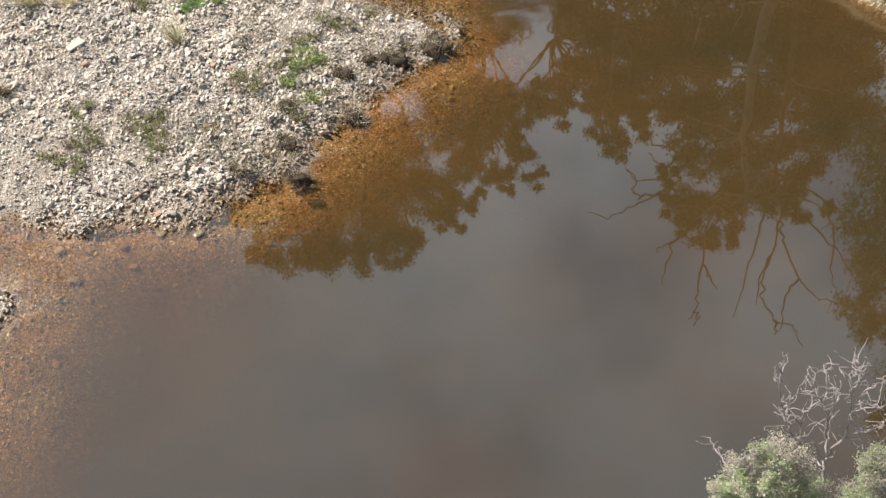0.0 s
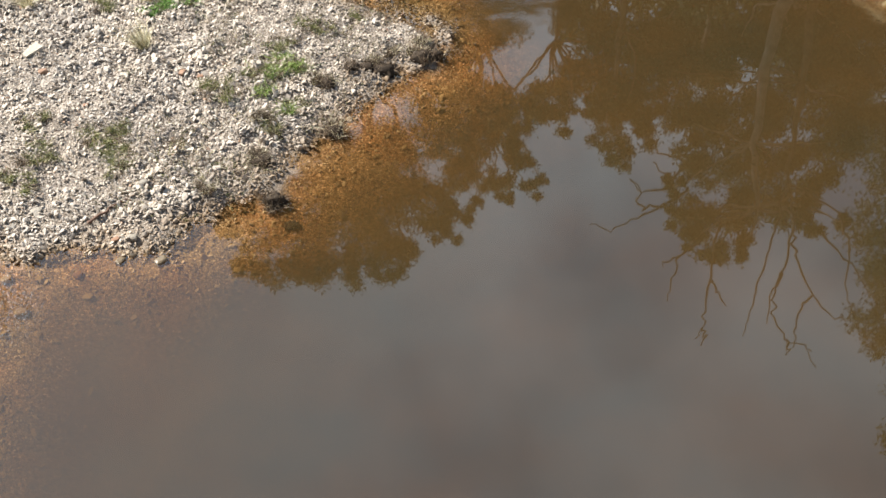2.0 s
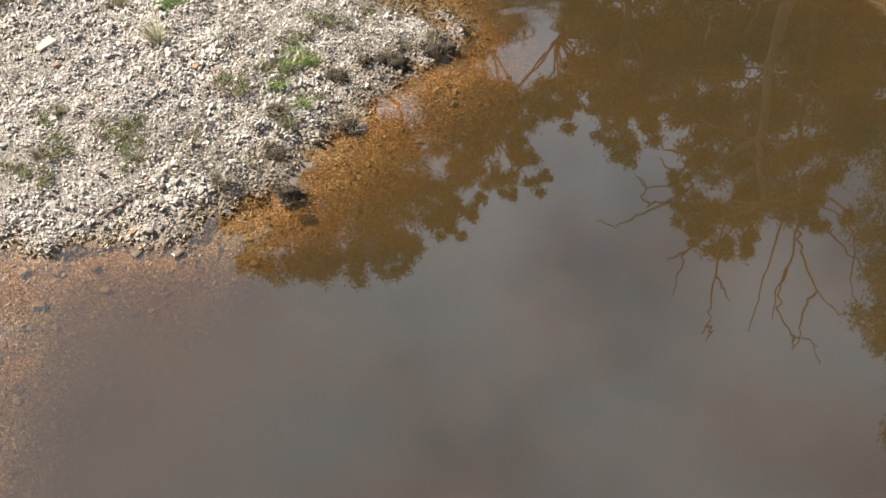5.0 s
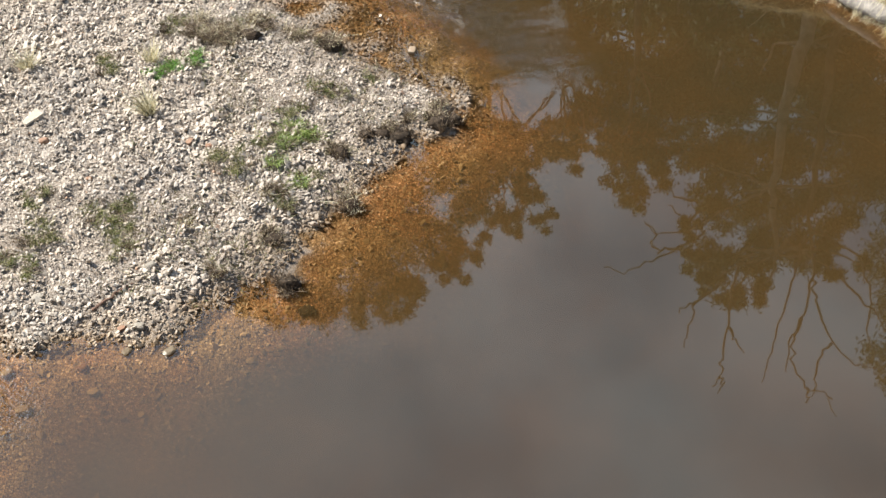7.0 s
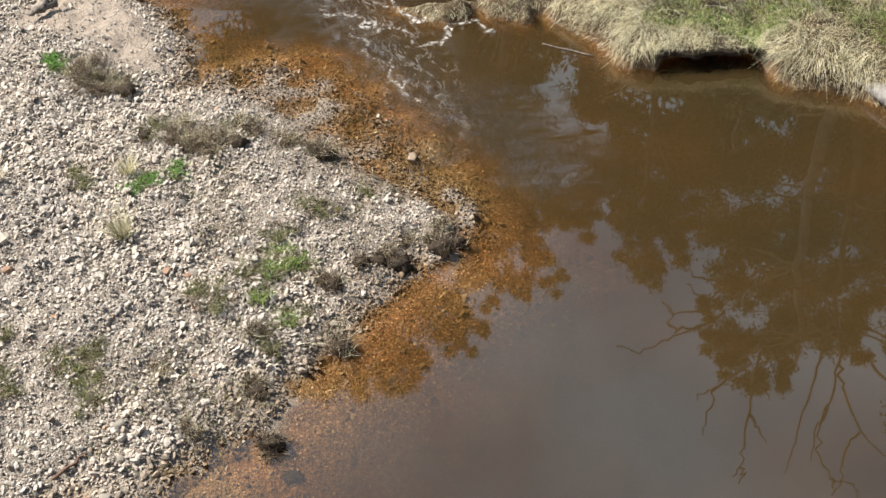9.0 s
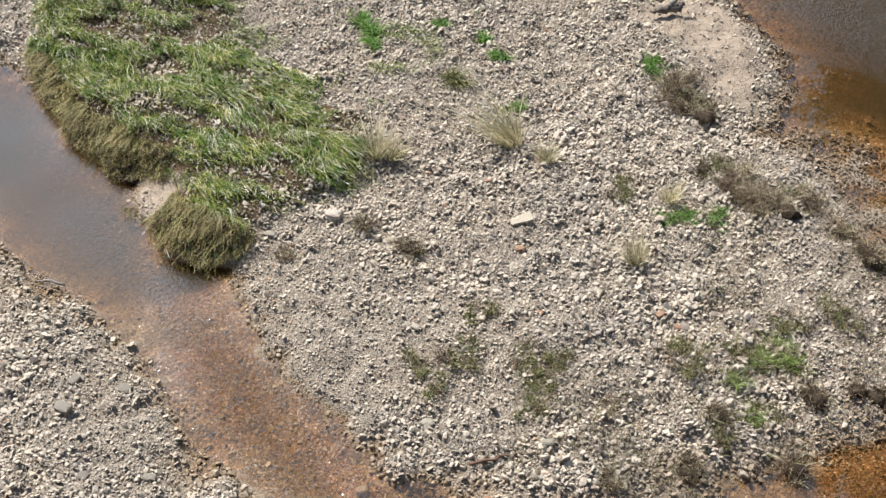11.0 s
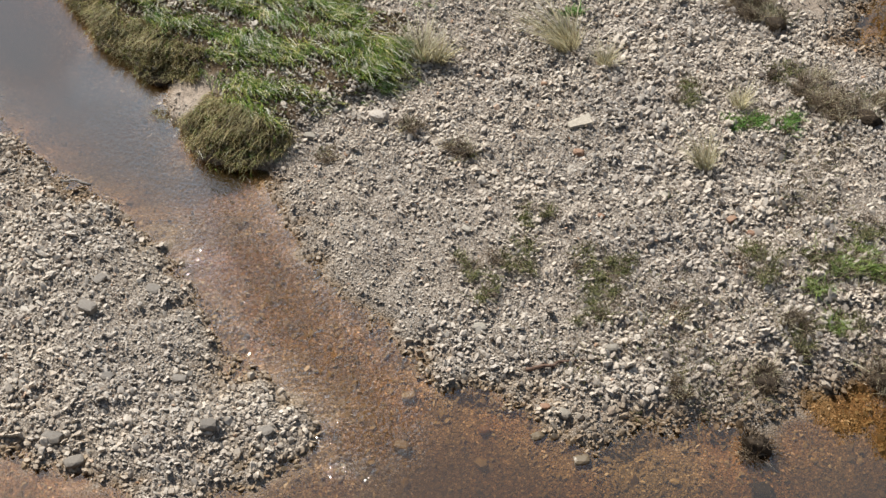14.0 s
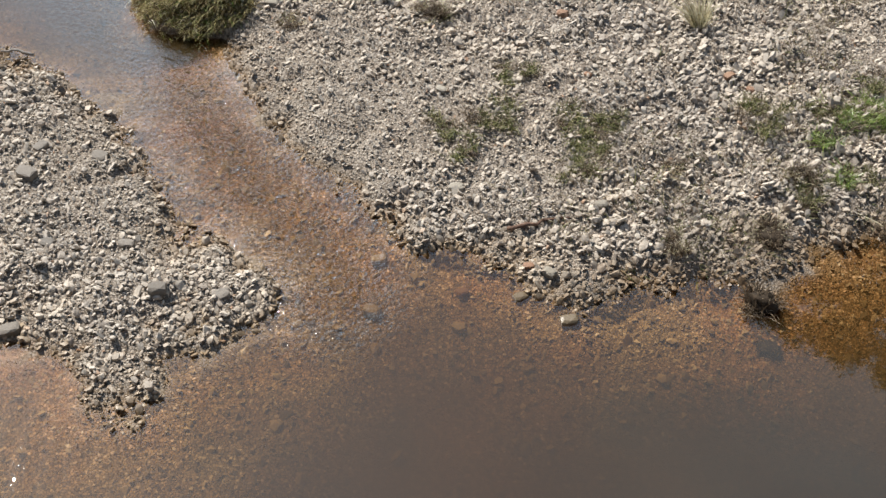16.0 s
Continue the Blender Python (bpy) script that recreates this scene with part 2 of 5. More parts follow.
def plant_material(name, stops, rough=0.6, thin=0.35, spec=0.25, tone=((0.75, 0.75, 0.72), (1.15, 1.15, 1.1))):
    m, n, l, b = material(name, rough, spec)
    col = ramp(n, l, n.new("ShaderNodeNewGeometry").outputs["Random Per Island"], stops)
    col = mix(n, l, "MULTIPLY", 1.0, col, ramp(n, l, noise_node(n, l, 3.0, 4), [(0.35, tone[0]), (0.65, tone[1])]))
    l.new(col, b.inputs["Base Color"])
    if thin:
        tr = n.new("ShaderNodeBsdfTranslucent")
        l.new(col, tr.inputs[0])
        ms = n.new("ShaderNodeMixShader")
        ms.inputs[0].default_value = thin
        l.new(b.outputs[0], ms.inputs[1])
        l.new(tr.outputs[0], ms.inputs[2])
        l.new(ms.outputs[0], n["Material Output"].inputs[0])
    return m


def bark_material(name, dark, light, scale=25):
    m, n, l, b = material(name, 0.85, 0.2)
    l.new(ramp(n, l, noise_node(n, l, scale, 6, 0.7), [(0.3, dark), (0.7, light)]), b.inputs["Base Color"])
    bump(n, l, b, noise_node(n, l, scale * 2, 5), 0.6, 0.01)
    return m


ground_mat, water_mat = ground_material(), water_material()
green_mat = plant_material("green_grass", [(0.0, (0.10, 0.16, 0.035)), (0.4, (0.19, 0.27, 0.065)), (0.7, (0.27, 0.35, 0.09)), (0.90, (0.38, 0.41, 0.16)), (1.0, (0.60, 0.58, 0.40))], rough=0.32, spec=0.5)
meadow_mat = plant_material("meadow_grass", [(0.0, (0.035, 0.085, 0.018)), (0.40, (0.10, 0.168, 0.028)), (0.70, (0.17, 0.22, 0.045)), (0.88, (0.30, 0.28, 0.10)), (1.0, (0.56, 0.53, 0.38))], rough=0.55, spec=0.12, tone=((0.66, 0.82, 0.52), (1.6, 1.4, 1.35)))
lush_mat = plant_material("lush_leaf", [(0.0, (0.07, 0.16, 0.03)), (0.6, (0.13, 0.27, 0.05)), (1.0, (0.22, 0.36, 0.09))])
olive_mat = plant_material("olive_weed", [(0.0, (0.06, 0.066, 0.024)), (0.5, (0.14, 0.15, 0.055)), (0.8, (0.24, 0.23, 0.105)), (1.0, (0.38, 0.33, 0.20))])
straw_mat = plant_material("dry_straw", [(0.0, (0.24, 0.19, 0.11)), (0.25, (0.50, 0.44, 0.29)), (0.70, (0.68, 0.62, 0.44)), (1.0, (0.80, 0.76, 0.60))])
dead_mat = plant_material("dead_weed", [(0.0, (0.032, 0.021, 0.014)), (0.4, (0.095, 0.066, 0.043)), (0.8, (0.21, 0.155, 0.105)), (1.0, (0.40, 0.33, 0.24))], thin=0.15)
brown_mat = plant_material("brown_sedge", [(0.0, (0.09, 0.062, 0.028)), (0.3, (0.24, 0.185, 0.085)), (0.6, (0.42, 0.35, 0.19)), (0.85, (0.22, 0.24, 0.09)), (1.0, (0.52, 0.45, 0.28))])
leaf_mat = plant_material("tree_leaf", [(0.0, (0.045, 0.062, 0.024)), (0.5, (0.08, 0.105, 0.042)), (1.0, (0.125, 0.15, 0.07))], thin=0.2)
bark_mat = bark_material("bark", (0.10, 0.07, 0.05), (0.28, 0.22, 0.17), 9)
pale_bark_mat = bark_material("pale_bark", (0.30, 0.26, 0.21), (0.62, 0.57, 0.50), 6)
twig_mat = bark_material("grey_twig", (0.19, 0.155, 0.15), (0.36, 0.315, 0.30), 40)
driftwood_mat = bark_material("driftwood", (0.04, 0.033, 0.028), (0.26, 0.22, 0.185), 22)
pale_blade_mat = plant_material("pale_blade", [(0.0, (0.45, 0.43, 0.34)), (0.6, (0.66, 0.64, 0.54)), (1.0, (0.8, 0.78, 0.70))], rough=0.35, spec=0.5)
stick_mat = bark_material("red_stick", (0.06, 0.035, 0.025), (0.20, 0.125, 0.09), 40)
log_mat = bark_material("weathered_log", (0.13, 0.118, 0.105), (0.29, 0.265, 0.238), 14)

# ---- mesh helpers ----


def mesh_object(name, verts, faces, mat, parent=None, smooth=False):
    me = bpy.data.meshes.new(name)
    me.from_pydata(np.asarray(verts, float).tolist(), [], faces if isinstance(faces, list) else faces.tolist())
    me.materials.append(mat)
    if smooth:
        me.polygons.foreach_set("use_smooth", [True] * len(me.polygons))
    ob = new(name, me)
    if parent is not None:
        ob.parent = parent
    return ob


def value_noise(x, y, scale, seed):
    r = np.random.default_rng(seed).random((64, 64))
    u, v = np.asarray(x) / scale + 100, np.asarray(y) / scale + 100
    i, j = np.floor(u).astype(int), np.floor(v).astype(int)
    fu, fv = u - i, v - j
    fu, fv = fu * fu * (3 - 2 * fu), fv * fv * (3 - 2 * fv)
    g = lambda a, b: r[a % 64, b % 64]
    return (g(i, j) * (1 - fu) + g(i + 1, j) * fu) * (1 - fv) + (g(i, j + 1) * (1 - fu) + g(i + 1, j + 1) * fu) * fv - 0.5


def signed_distance(poly, x, y):
    """Metres inside (positive) or outside (negative) of a closed outline."""
    shape = x.shape
    x, y = x.ravel(), y.ravel()
    best = np.full(x.shape, 1e9)
    inside = np.zeros(x.shape, bool)
    for (ax, ay), (bx, by) in zip(poly, poly[1:] + poly[:1]):
        dx, dy = bx - ax, by - ay
        t = np.clip(((x - ax) * dx + (y - ay) * dy) / (dx * dx + dy * dy + 1e-12), 0, 1)
        best = np.minimum(best, (x - ax - t * dx) ** 2 + (y - ay - t * dy) ** 2)
        if ay != by:
            cross = ((ay > y) != (by > y)) & (x < (bx - ax) * (y - ay) / (by - ay) + ax)
            inside ^= cross
    d = np.sqrt(best)
    return np.where(inside, d, -d).reshape(shape)


# ---- plan: outlines of the land at the water's level ----
BAR = [(-6.70, 7.22), (-6.42, 7.42), (-6.15, 7.18), (-5.80, 6.97), (-5.30, 6.75), (-4.80, 6.57), (-4.35, 6.42), (-3.98, 6.32), (-3.60, 6.40), (-3.25, 6.48),
       (-2.92, 6.45), (-2.60, 6.45), (-2.34, 6.63), (-2.05, 7.00), (-1.85, 7.22), (-1.66, 7.56), (-1.53, 7.85), (-1.30, 8.15), (-0.93, 8.65), (-0.65, 9.18),
       (-0.20, 9.55), (-0.10, 9.95), (-0.45, 10.32), (-0.98, 10.70), (-1.30, 10.92), (-1.65, 11.28), (-2.10, 11.74), (-2.62, 12.00), (-3.06, 12.08), (-3.24, 12.95),
       (-3.58, 13.51), (-4.25, 13.99), (-5.6, 15.2), (-8.5, 18.5), (-10, 24), (-12, 40), (-60, 60), (-70, 14), (-20, 9.6), (-13, 8.4), (-11.5, 8.24), (-11.05, 8.36),
       (-10.5, 8.28), (-10.0, 8.16), (-9.71, 8.08), (-8.97, 7.80), (-8.3, 7.64), (-8.05, 7.78), (-7.85, 7.52), (-7.43, 7.37), (-7.02, 7.18)]
BAR_LEFT = [(-4.25, 5.50), (-4.18, 5.22), (-4.28, 5.03), (-4.40, 4.74), (-4.37, 4.42), (-4.29, 4.20), (-4.45, 4.13), (-4.75, 4.27), (-5.05, 4.28), (-5.38, 4.17),
            (-5.8, 4.05), (-7, 3.7), (-9, 3.4), (-20, 2.6), (-60, 2), (-60, 7.5), (-20, 7.3), (-12, 6.6), (-9.23, 6.41), (-8.5, 6.36), (-8.04, 6.32), (-7.46, 6.29),
            (-6.82, 6.2), (-6.22, 6.04), (-5.67, 5.93), (-5.22, 5.75), (-4.71, 5.62)]
FAR_BANK = [(-0.86, 13.68), (-0.36, 13.44), (-0.10, 13.50), (-0.03, 13.72), (0.08, 13.72), (0.16, 13.58), (0.60, 13.48), (0.68, 13.48), (0.72, 13.70), (0.88, 13.70), (0.94, 13.46), (1.05, 13.42), (1.43, 13.05), (1.72, 12.62), (2.28, 12.60), (3.18, 12.70), (3.5, 12.34),
            (4.11, 12.24), (4.55, 11.92), (4.82, 11.5), (5.06, 11.05), (5.26, 10.74), (5.52, 10.32), (6.2, 9.8), (8, 9.2), (12, 9.0), (60, 8), (80, 60), (-6.5, 60), (-6.5, 26), (-5.5, 20.5), (-2.8, 17.6), (-0.6, 16.6), (1.2, 16.2), (2.6, 15.7), (2.3, 14.95), (1.3, 14.42), (0.7, 14.25), (0.25, 14.1),
            (0.0, 13.84), (-0.45, 13.74)]
NEAR_BANK = [(-60, 0.2), (-9, 0.6), (-4, 0.9), (0, 1.1), (4, 1.2), (12, 1.6), (60, 2), (60, -90), (-60, -90)]
GRASS = [(-12.2, 10.3), (-10.95, 9.12), (-10.35, 8.52), (-9.71, 8.14), (-8.97, 7.85), (-8.3, 7.70), (-8.0, 7.95), (-7.5, 7.95), (-7.35, 7.55), (-7.40, 7.40), (-7.02, 7.22), (-6.70, 7.27),
         (-6.50, 7.60), (-6.52, 8.13), (-6.35, 8.40), (-6.10, 8.85), (-6.12, 9.33), (-6.63, 9.70), (-7.16, 9.65), (-7.42, 9.95), (-8.03, 9.86), (-8.75, 10.05), (-9.6, 10.9), (-11.5, 12.5), (-14, 12)]
SAND = [(-5.4, 13.0), (-4.9, 13.9), (-4.2, 13.7), (-3.7, 13.0), (-3.4, 12.3), (-3.75, 12.2), (-4.15, 12.5), (-4.7, 12.9)]

SHELF = [(-3.05, 12.05), (-2.55, 12.42), (-2.1, 12.38), (-1.65, 12.2), (-1.25, 11.85), (-0.85, 11.3), (-0.5, 10.75), (-0.1, 10.3), (-0.05, 9.9), (-0.5, 10.2), (-1.3, 10.8), (-2.1, 11.6)]


def land(x, y):
    """Height of the ground, and the distances to the pieces of land."""
    bar, left, far, near = (signed_distance(p, x, y) for p in (BAR, BAR_LEFT, FAR_BANK, NEAR_BANK))
    ragged = value_noise(x, y, 0.22, 3) * 0.09 + value_noise(x, y, 0.7, 4) * 0.10
    bar, left = bar + ragged, left + ragged
    far = far + ragged * 0.5 - 0.45 * np.sqrt(np.clip(1 - np.abs(x - 2.66) / 0.62, 0, 1)) * (y < 14)      # undercut stretch
    grass = signed_distance(GRASS, x, y)
    out = np.maximum(np.maximum(bar, left), np.maximum(far * 3.0, near * 1.5))     # <0 in the water
    steep = 0.26 + 0.34 * np.clip((y - 9.4) / 0.9, 0, 1) + 0.26 * np.clip((x + 3.5) / 0.8, 0, 1) * np.clip((6.6 - y) / 0.6, 0, 1) - 0.10 * np.clip((x + 2.4) / 0.6, 0, 1) * np.clip((9.8 - y) / 0.8, 0, 1) * np.clip((y - 6.0) / 0.9, 0, 1) * np.clip(1 + out / 0.55, 0, 1) + 0.16 * np.clip((x + 2.3) / 0.8, 0, 1) * np.clip((9.6 - y) / 0.8, 0, 1) * np.clip(-out - 0.4, 0, 1) + 0.85 * np.clip((-6.5 - x) / 1.2, 0, 1)
    depth = 0.62 * (1 - np.exp(-np.maximum(-out, 0) * steep))
    h = -depth - 0.012 * (out < 0)
    h = np.where(bar > 0, 0.19 * (1 - np.exp(-np.maximum(bar, 0) / (0.65 - 0.42 * np.clip((-9.6 - x) / 0.6, 0, 1)))), h)
    h = np.where(left > 0, 0.15 * (1 - np.exp(-np.maximum(left, 0) / 0.7)), h)
    h = h + np.where((bar > 0) & (grass > -0.1), 0.10 * np.clip((grass + 0.1) / 0.25, 0, 1), 0)
    h = np.where(far > 0, (0.28 - 0.15 * np.clip((1.4 - x) / 0.5, 0, 1) * (y < 14.8)) * (1 - np.exp(-np.maximum(far, 0) / 0.05)) + 0.22 * np.clip(far, 0, 4) + 0.03 * np.clip(far - 4, 0, 60), h)
    h = np.where(near > 0, 4.0 * np.clip(near / 2.2, 0, 1) ** 0.8 + 0.02 * np.clip(near - 2, 0, 80), h)
    rough = np.clip(out * 4 + 1.2, 0.25, 1)
    h = h + rough * (value_noise(x, y, 0.12, 5) * 0.078 + value_noise(x, y, 0.34, 6) * 0.045 + value_noise(x, y, 1.3, 8) * 0.05)
    # gravel shelf just under the surface along the riffle side of the bar
    shelf = signed_distance(SHELF, x, y)
    h = np.where((out < 0) & (shelf > -1.1), np.maximum(h, -0.010 - 0.20 * np.clip(-shelf, 0, 2) - 0.5 * np.clip(-shelf - 0.55, 0, 2) + 0.085 * value_noise(x, y, 0.2, 12) + 0.03 * value_noise(x, y, 0.6, 13)), h)
    h = h - 0.14 * np.exp(-((x + 6.72) ** 2 + (y - 7.02) ** 2) / 0.06) * (out < 0)      # scoured pocket under the sedge
    far_hill = np.clip(np.hypot(x, y) - 60, 0, 400)
    return h + far_hill * 0.02, bar, left, far, near, grass, out


def axis_steps(lo, hi, step, far_lo, far_hi):
    core = np.arange(lo, hi + 1e-6, step)
    left, right, d = [], [], step
    p = lo
    while p > far_lo:
        d *= 1.22
        p -= d
        left.append(p)
    p, d = hi, step
    while p < far_hi:
        d *= 1.22
        p += d
        right.append(p)
    return np.concatenate([left[::-1], core, right])


def sheet(name, xs, ys, z_of, mat):
    gx, gy = np.meshgrid(xs, ys)
    z = z_of(gx, gy)
    nx, ny = len(xs), len(ys)
    idx = np.arange(nx * ny).reshape(ny, nx)
    faces = np.stack([idx[:-1, :-1], idx[:-1, 1:], idx[1:, 1:], idx[1:, :-1]], -1).reshape(-1, 4)
    return mesh_object(name, np.stack([gx, gy, z], -1).reshape(-1, 3), faces, mat, smooth=True), gx, gy


def set_attribute(ob, name, values):
    at = ob.data.attributes.new(name, "FLOAT", "POINT")
    at.data.foreach_set("value", np.asarray(values, np.float32).ravel())


# ---- ground: one sheet to the horizon ----
xs = axis_steps(-12.0, 5.4, 0.06, -600, 600)
ys = axis_steps(3.0, 15.6, 0.06, -600, 900)
ground, gx, gy = sheet("ground", xs, ys, lambda x, y: land(x, y)[0], ground_mat)
gh, g_bar, g_left, g_far, g_near, g_grass, g_out = land(gx, gy)
set_attribute(ground, "bed", np.clip((0.02 - gh) / 0.04, 0, 1))
set_attribute(ground, "soil", np.clip(np.maximum(np.clip(g_grass * 6 + 0.6, 0, 1) * (g_bar > 0), np.maximum(np.clip(g_far * 12 + 1.3, 0, 1), np.clip(g_near * 4 + 1, 0, 1))) + (np.hypot(gx, gy) > 45), 0, 1))
sand_edge = np.maximum(signed_distance(SAND, gx, gy), 0.28 - np.hypot((gx + 7.68) / 1.2, gy - 7.78))
set_attribute(ground, "sand", np.clip(sand_edge * 5 + 0.5 + value_noise(gx, gy, 0.3, 11), 0, 1))
tagged(ground, "pale river gravel, sand and soil banks", "ground", kind="structure")


# ---- water: one sheet, with running water in the side stream and the riffle ----
RIFFLE = [(-2.4, 15.4), (-1.7, 13.9), (-1.0, 12.7), (-0.45, 11.8)]


def along(line, x, y):
    best = np.full(x.shape, 1e9)
    for (ax, ay), (bx, by) in zip(line, line[1:]):
        dx, dy = bx - ax, by - ay
        t = np.clip(((x - ax) * dx + (y - ay) * dy) / (dx * dx + dy * dy), 0, 1)
        best = np.minimum(best, np.hypot(x - ax - t * dx, y - ay - t * dy))
    return best


def running(x, y):
    """How strongly the water runs: riffle, upstream reach, side stream."""
    riffle = np.exp(-(along(RIFFLE, x, y) / 0.45) ** 2)
    tongue = np.exp(-(along([(0.0, 11.9), (0.45, 11.35), (0.7, 11.0)], x, y) / 0.42) ** 2)
    upstream = np.clip((y - 13.6) / 0.8, 0, 1) * (x > -6)
    stream = np.exp(-(along([(-8.0, 6.95), (-6.6, 6.75), (-5.3, 6.25), (-4.2, 5.95), (-3.9, 5.7)], x, y) / 0.36) ** 2)
    spill = np.exp(-(along([(-5.2, 3.6), (-4.4, 3.7)], x, y) / 0.35) ** 2)
    return riffle, tongue, upstream, stream, spill


def water_height(x, y):
    riffle, tongue, upstream, stream, spill = running(x, y)
    wave = 0.045 * riffle * (value_noise(x + y * 0.3, y, 0.16, 21) + 0.7 * value_noise(x, y, 0.09, 22))
    wave += 0.019 * tongue * (1.5 * value_noise(x * 0.42, y - 0.25 * x, 0.13, 23) + 0.7 * value_noise(x * 0.6, y, 0.07, 24))
    wave += 0.023 * stream * np.clip((x + 6.9) / 1.5, 0.05, 1) * (value_noise(x, y, 0.10, 25) + 0.5 * value_noise(x, y, 0.22, 27)) + 0.008 * upstream * value_noise(x, y, 0.12, 26)
    wave += 0.0011 * spill * np.sin((x * 0.8 + y * 0.6) * 42 + 4 * value_noise(x, y, 0.4, 28))
    return wave


wxs = np.concatenate([axis_steps(-10.0, -2.4 - 0.045, 0.045, -70, -9)[:-1], np.arange(-2.4, 0.38, 0.026), axis_steps(0.4, 3.6, 0.045, 0.4, 90)])
wys = np.concatenate([axis_steps(3.0, 11.2 - 0.045, 0.045, -3, 4)[:-1], np.arange(11.2, 14.98, 0.026), axis_steps(15.0, 15.8, 0.045, 15.0, 70)])
water, wx, wy = sheet("water", wxs, wys, water_height, water_mat)
w_land = land(wx, wy)
riffle, tongue, upstream, stream, spill = running(wx, wy)
set_attribute(water, "depth", np.clip(-w_land[0] + 0.01, 0, 2))
set_attribute(water, "ripple", np.clip(0.6 * riffle + 0.25 * tongue + 0.7 * upstream + 1.35 * stream * np.clip((wx + 7.2) / 1.8, 0.13, 1) + 0.05 * spill, 0, 1.5))
broken = np.clip(1 - along([(-2.3, 15.0), (-1.75, 14.2), (-1.25, 13.7), (-0.9, 13.2), (-0.6, 12.5)], wx, wy) / 0.6, 0, 1)
lower = np.clip(1 - along([(-0.6, 12.5), (-0.35, 11.9), (-0.1, 11.4)], wx, wy) / 0.45, 0, 1)
STREAKS = [([(-1.74, 14.72), (-1.35, 14.40), (-1.06, 14.16)], 0.15, 1.25), ([(-1.10, 14.12), (-0.85, 13.75), (-0.70, 13.50)], 0.05, 0.7), ([(-1.95, 14.14), (-1.47, 13.91), (-1.12, 13.86)], 0.045, 0.6),
           ([(-1.75, 13.68), (-1.50, 13.45), (-1.33, 13.25)], 0.045, 0.6), ([(-1.36, 13.28), (-1.10, 13.30)], 0.06, 0.9), ([(-0.74, 13.52), (-0.50, 13.50), (-0.35, 13.41), (-0.31, 13.20), (-0.31, 13.0)], 0.06, 0.9),
           ([(-0.97, 13.29), (-0.60, 13.10), (-0.33, 13.02)], 0.035, 0.6), ([(-1.0, 12.74), (-0.85, 12.35), (-0.67, 11.92)], 0.045, 0.5), ([(-0.28, 13.40), (0.06, 13.37)], 0.04, 0.7), ([(-1.5, 13.2), (-1.28, 12.8), (-1.0, 12.5)], 0.035, 0.4)]
wob_x, wob_y = wx + 0.30 * value_noise(wx, wy, 0.22, 33) + 0.1 * value_noise(wx, wy, 0.07, 31), wy + 0.30 * value_noise(wx, wy, 0.22, 34) + 0.1 * value_noise(wx, wy, 0.07, 32)
streak = np.max([np.clip((1 - along(line, wob_x, wob_y) / w), 0, 1) * s for line, w, s in STREAKS], axis=0)
flecks = np.clip(0.55 + value_noise(wx, wy, 0.4, 35) * 1.6, 0, 1) * np.clip((wy - 14.2) / 0.3, 0, 1) * np.clip((wx + 2.4) / 0.4, 0, 1)
wet = w_land[6] < 0.05
set_attribute(water, "foam", np.clip(broken * (0.55 + 0.9 * np.clip((wy - 13.7) / 0.7, 0, 1)) + 0.3 * lower, 0, 1) * 0.26 * wet)
set_attribute(water, "streak", streak * wet)
set_attribute(water, "froth", np.clip(flecks, 0, 1) * wet)
water.visible_shadow = False
tagged(water, "brown tannin-stained river water with reflections", "water", kind="structure")

# ---- loose gravel ----
CHIP = bmesh.new()
bmesh.ops.create_icosphere(CHIP, subdivisions=1, radius=1)
CHIP_V = np.array([v.co[:] for v in CHIP.verts])
CHIP_F = np.array([[v.index for v in f.verts] for f in CHIP.faces])
CHIP.free()
OCT_V = np.array([(1, 0, 0), (-1, 0, 0), (0, 1, 0), (0, -1, 0), (0, 0, 1), (0, 0, -1)], float)
OCT_F = np.array([(0, 2, 4), (2, 1, 4), (1, 3, 4), (3, 0, 4), (2, 0, 5), (1, 2, 5), (3, 1, 5), (0, 3, 5)])


def pebble_shapes(count, seed, small=False):
    r = np.random.default_rng(seed)
    if small:
        turn = [np.linalg.qr(r.normal(size=(3, 3)))[0] for _ in range(count)]
        return np.array([(OCT_V * (1 + r.normal(0, 0.2, (6, 1)))) @ q * [1, r.uniform(0.6, 0.95), r.uniform(0.5, 0.8)] for q in turn])
    shapes = []
    for _ in range(count):
        v = CHIP_V * (1 + r.normal(0, 0.16, (len(CHIP_V), 1)))
        v = np.clip(v, -r.uniform(0.45, 0.9, 3), r.uniform(0.45, 0.9, 3)) * 1.2        # knocks flats into it
        q = np.linalg.qr(r.normal(size=(3, 3)))[0] if r.random() < 0.4 else np.eye(3)
        shapes.append((v @ q) * [1.05, r.uniform(0.6, 1.0), r.uniform(0.4, 0.85)])
    return np.array(shapes)


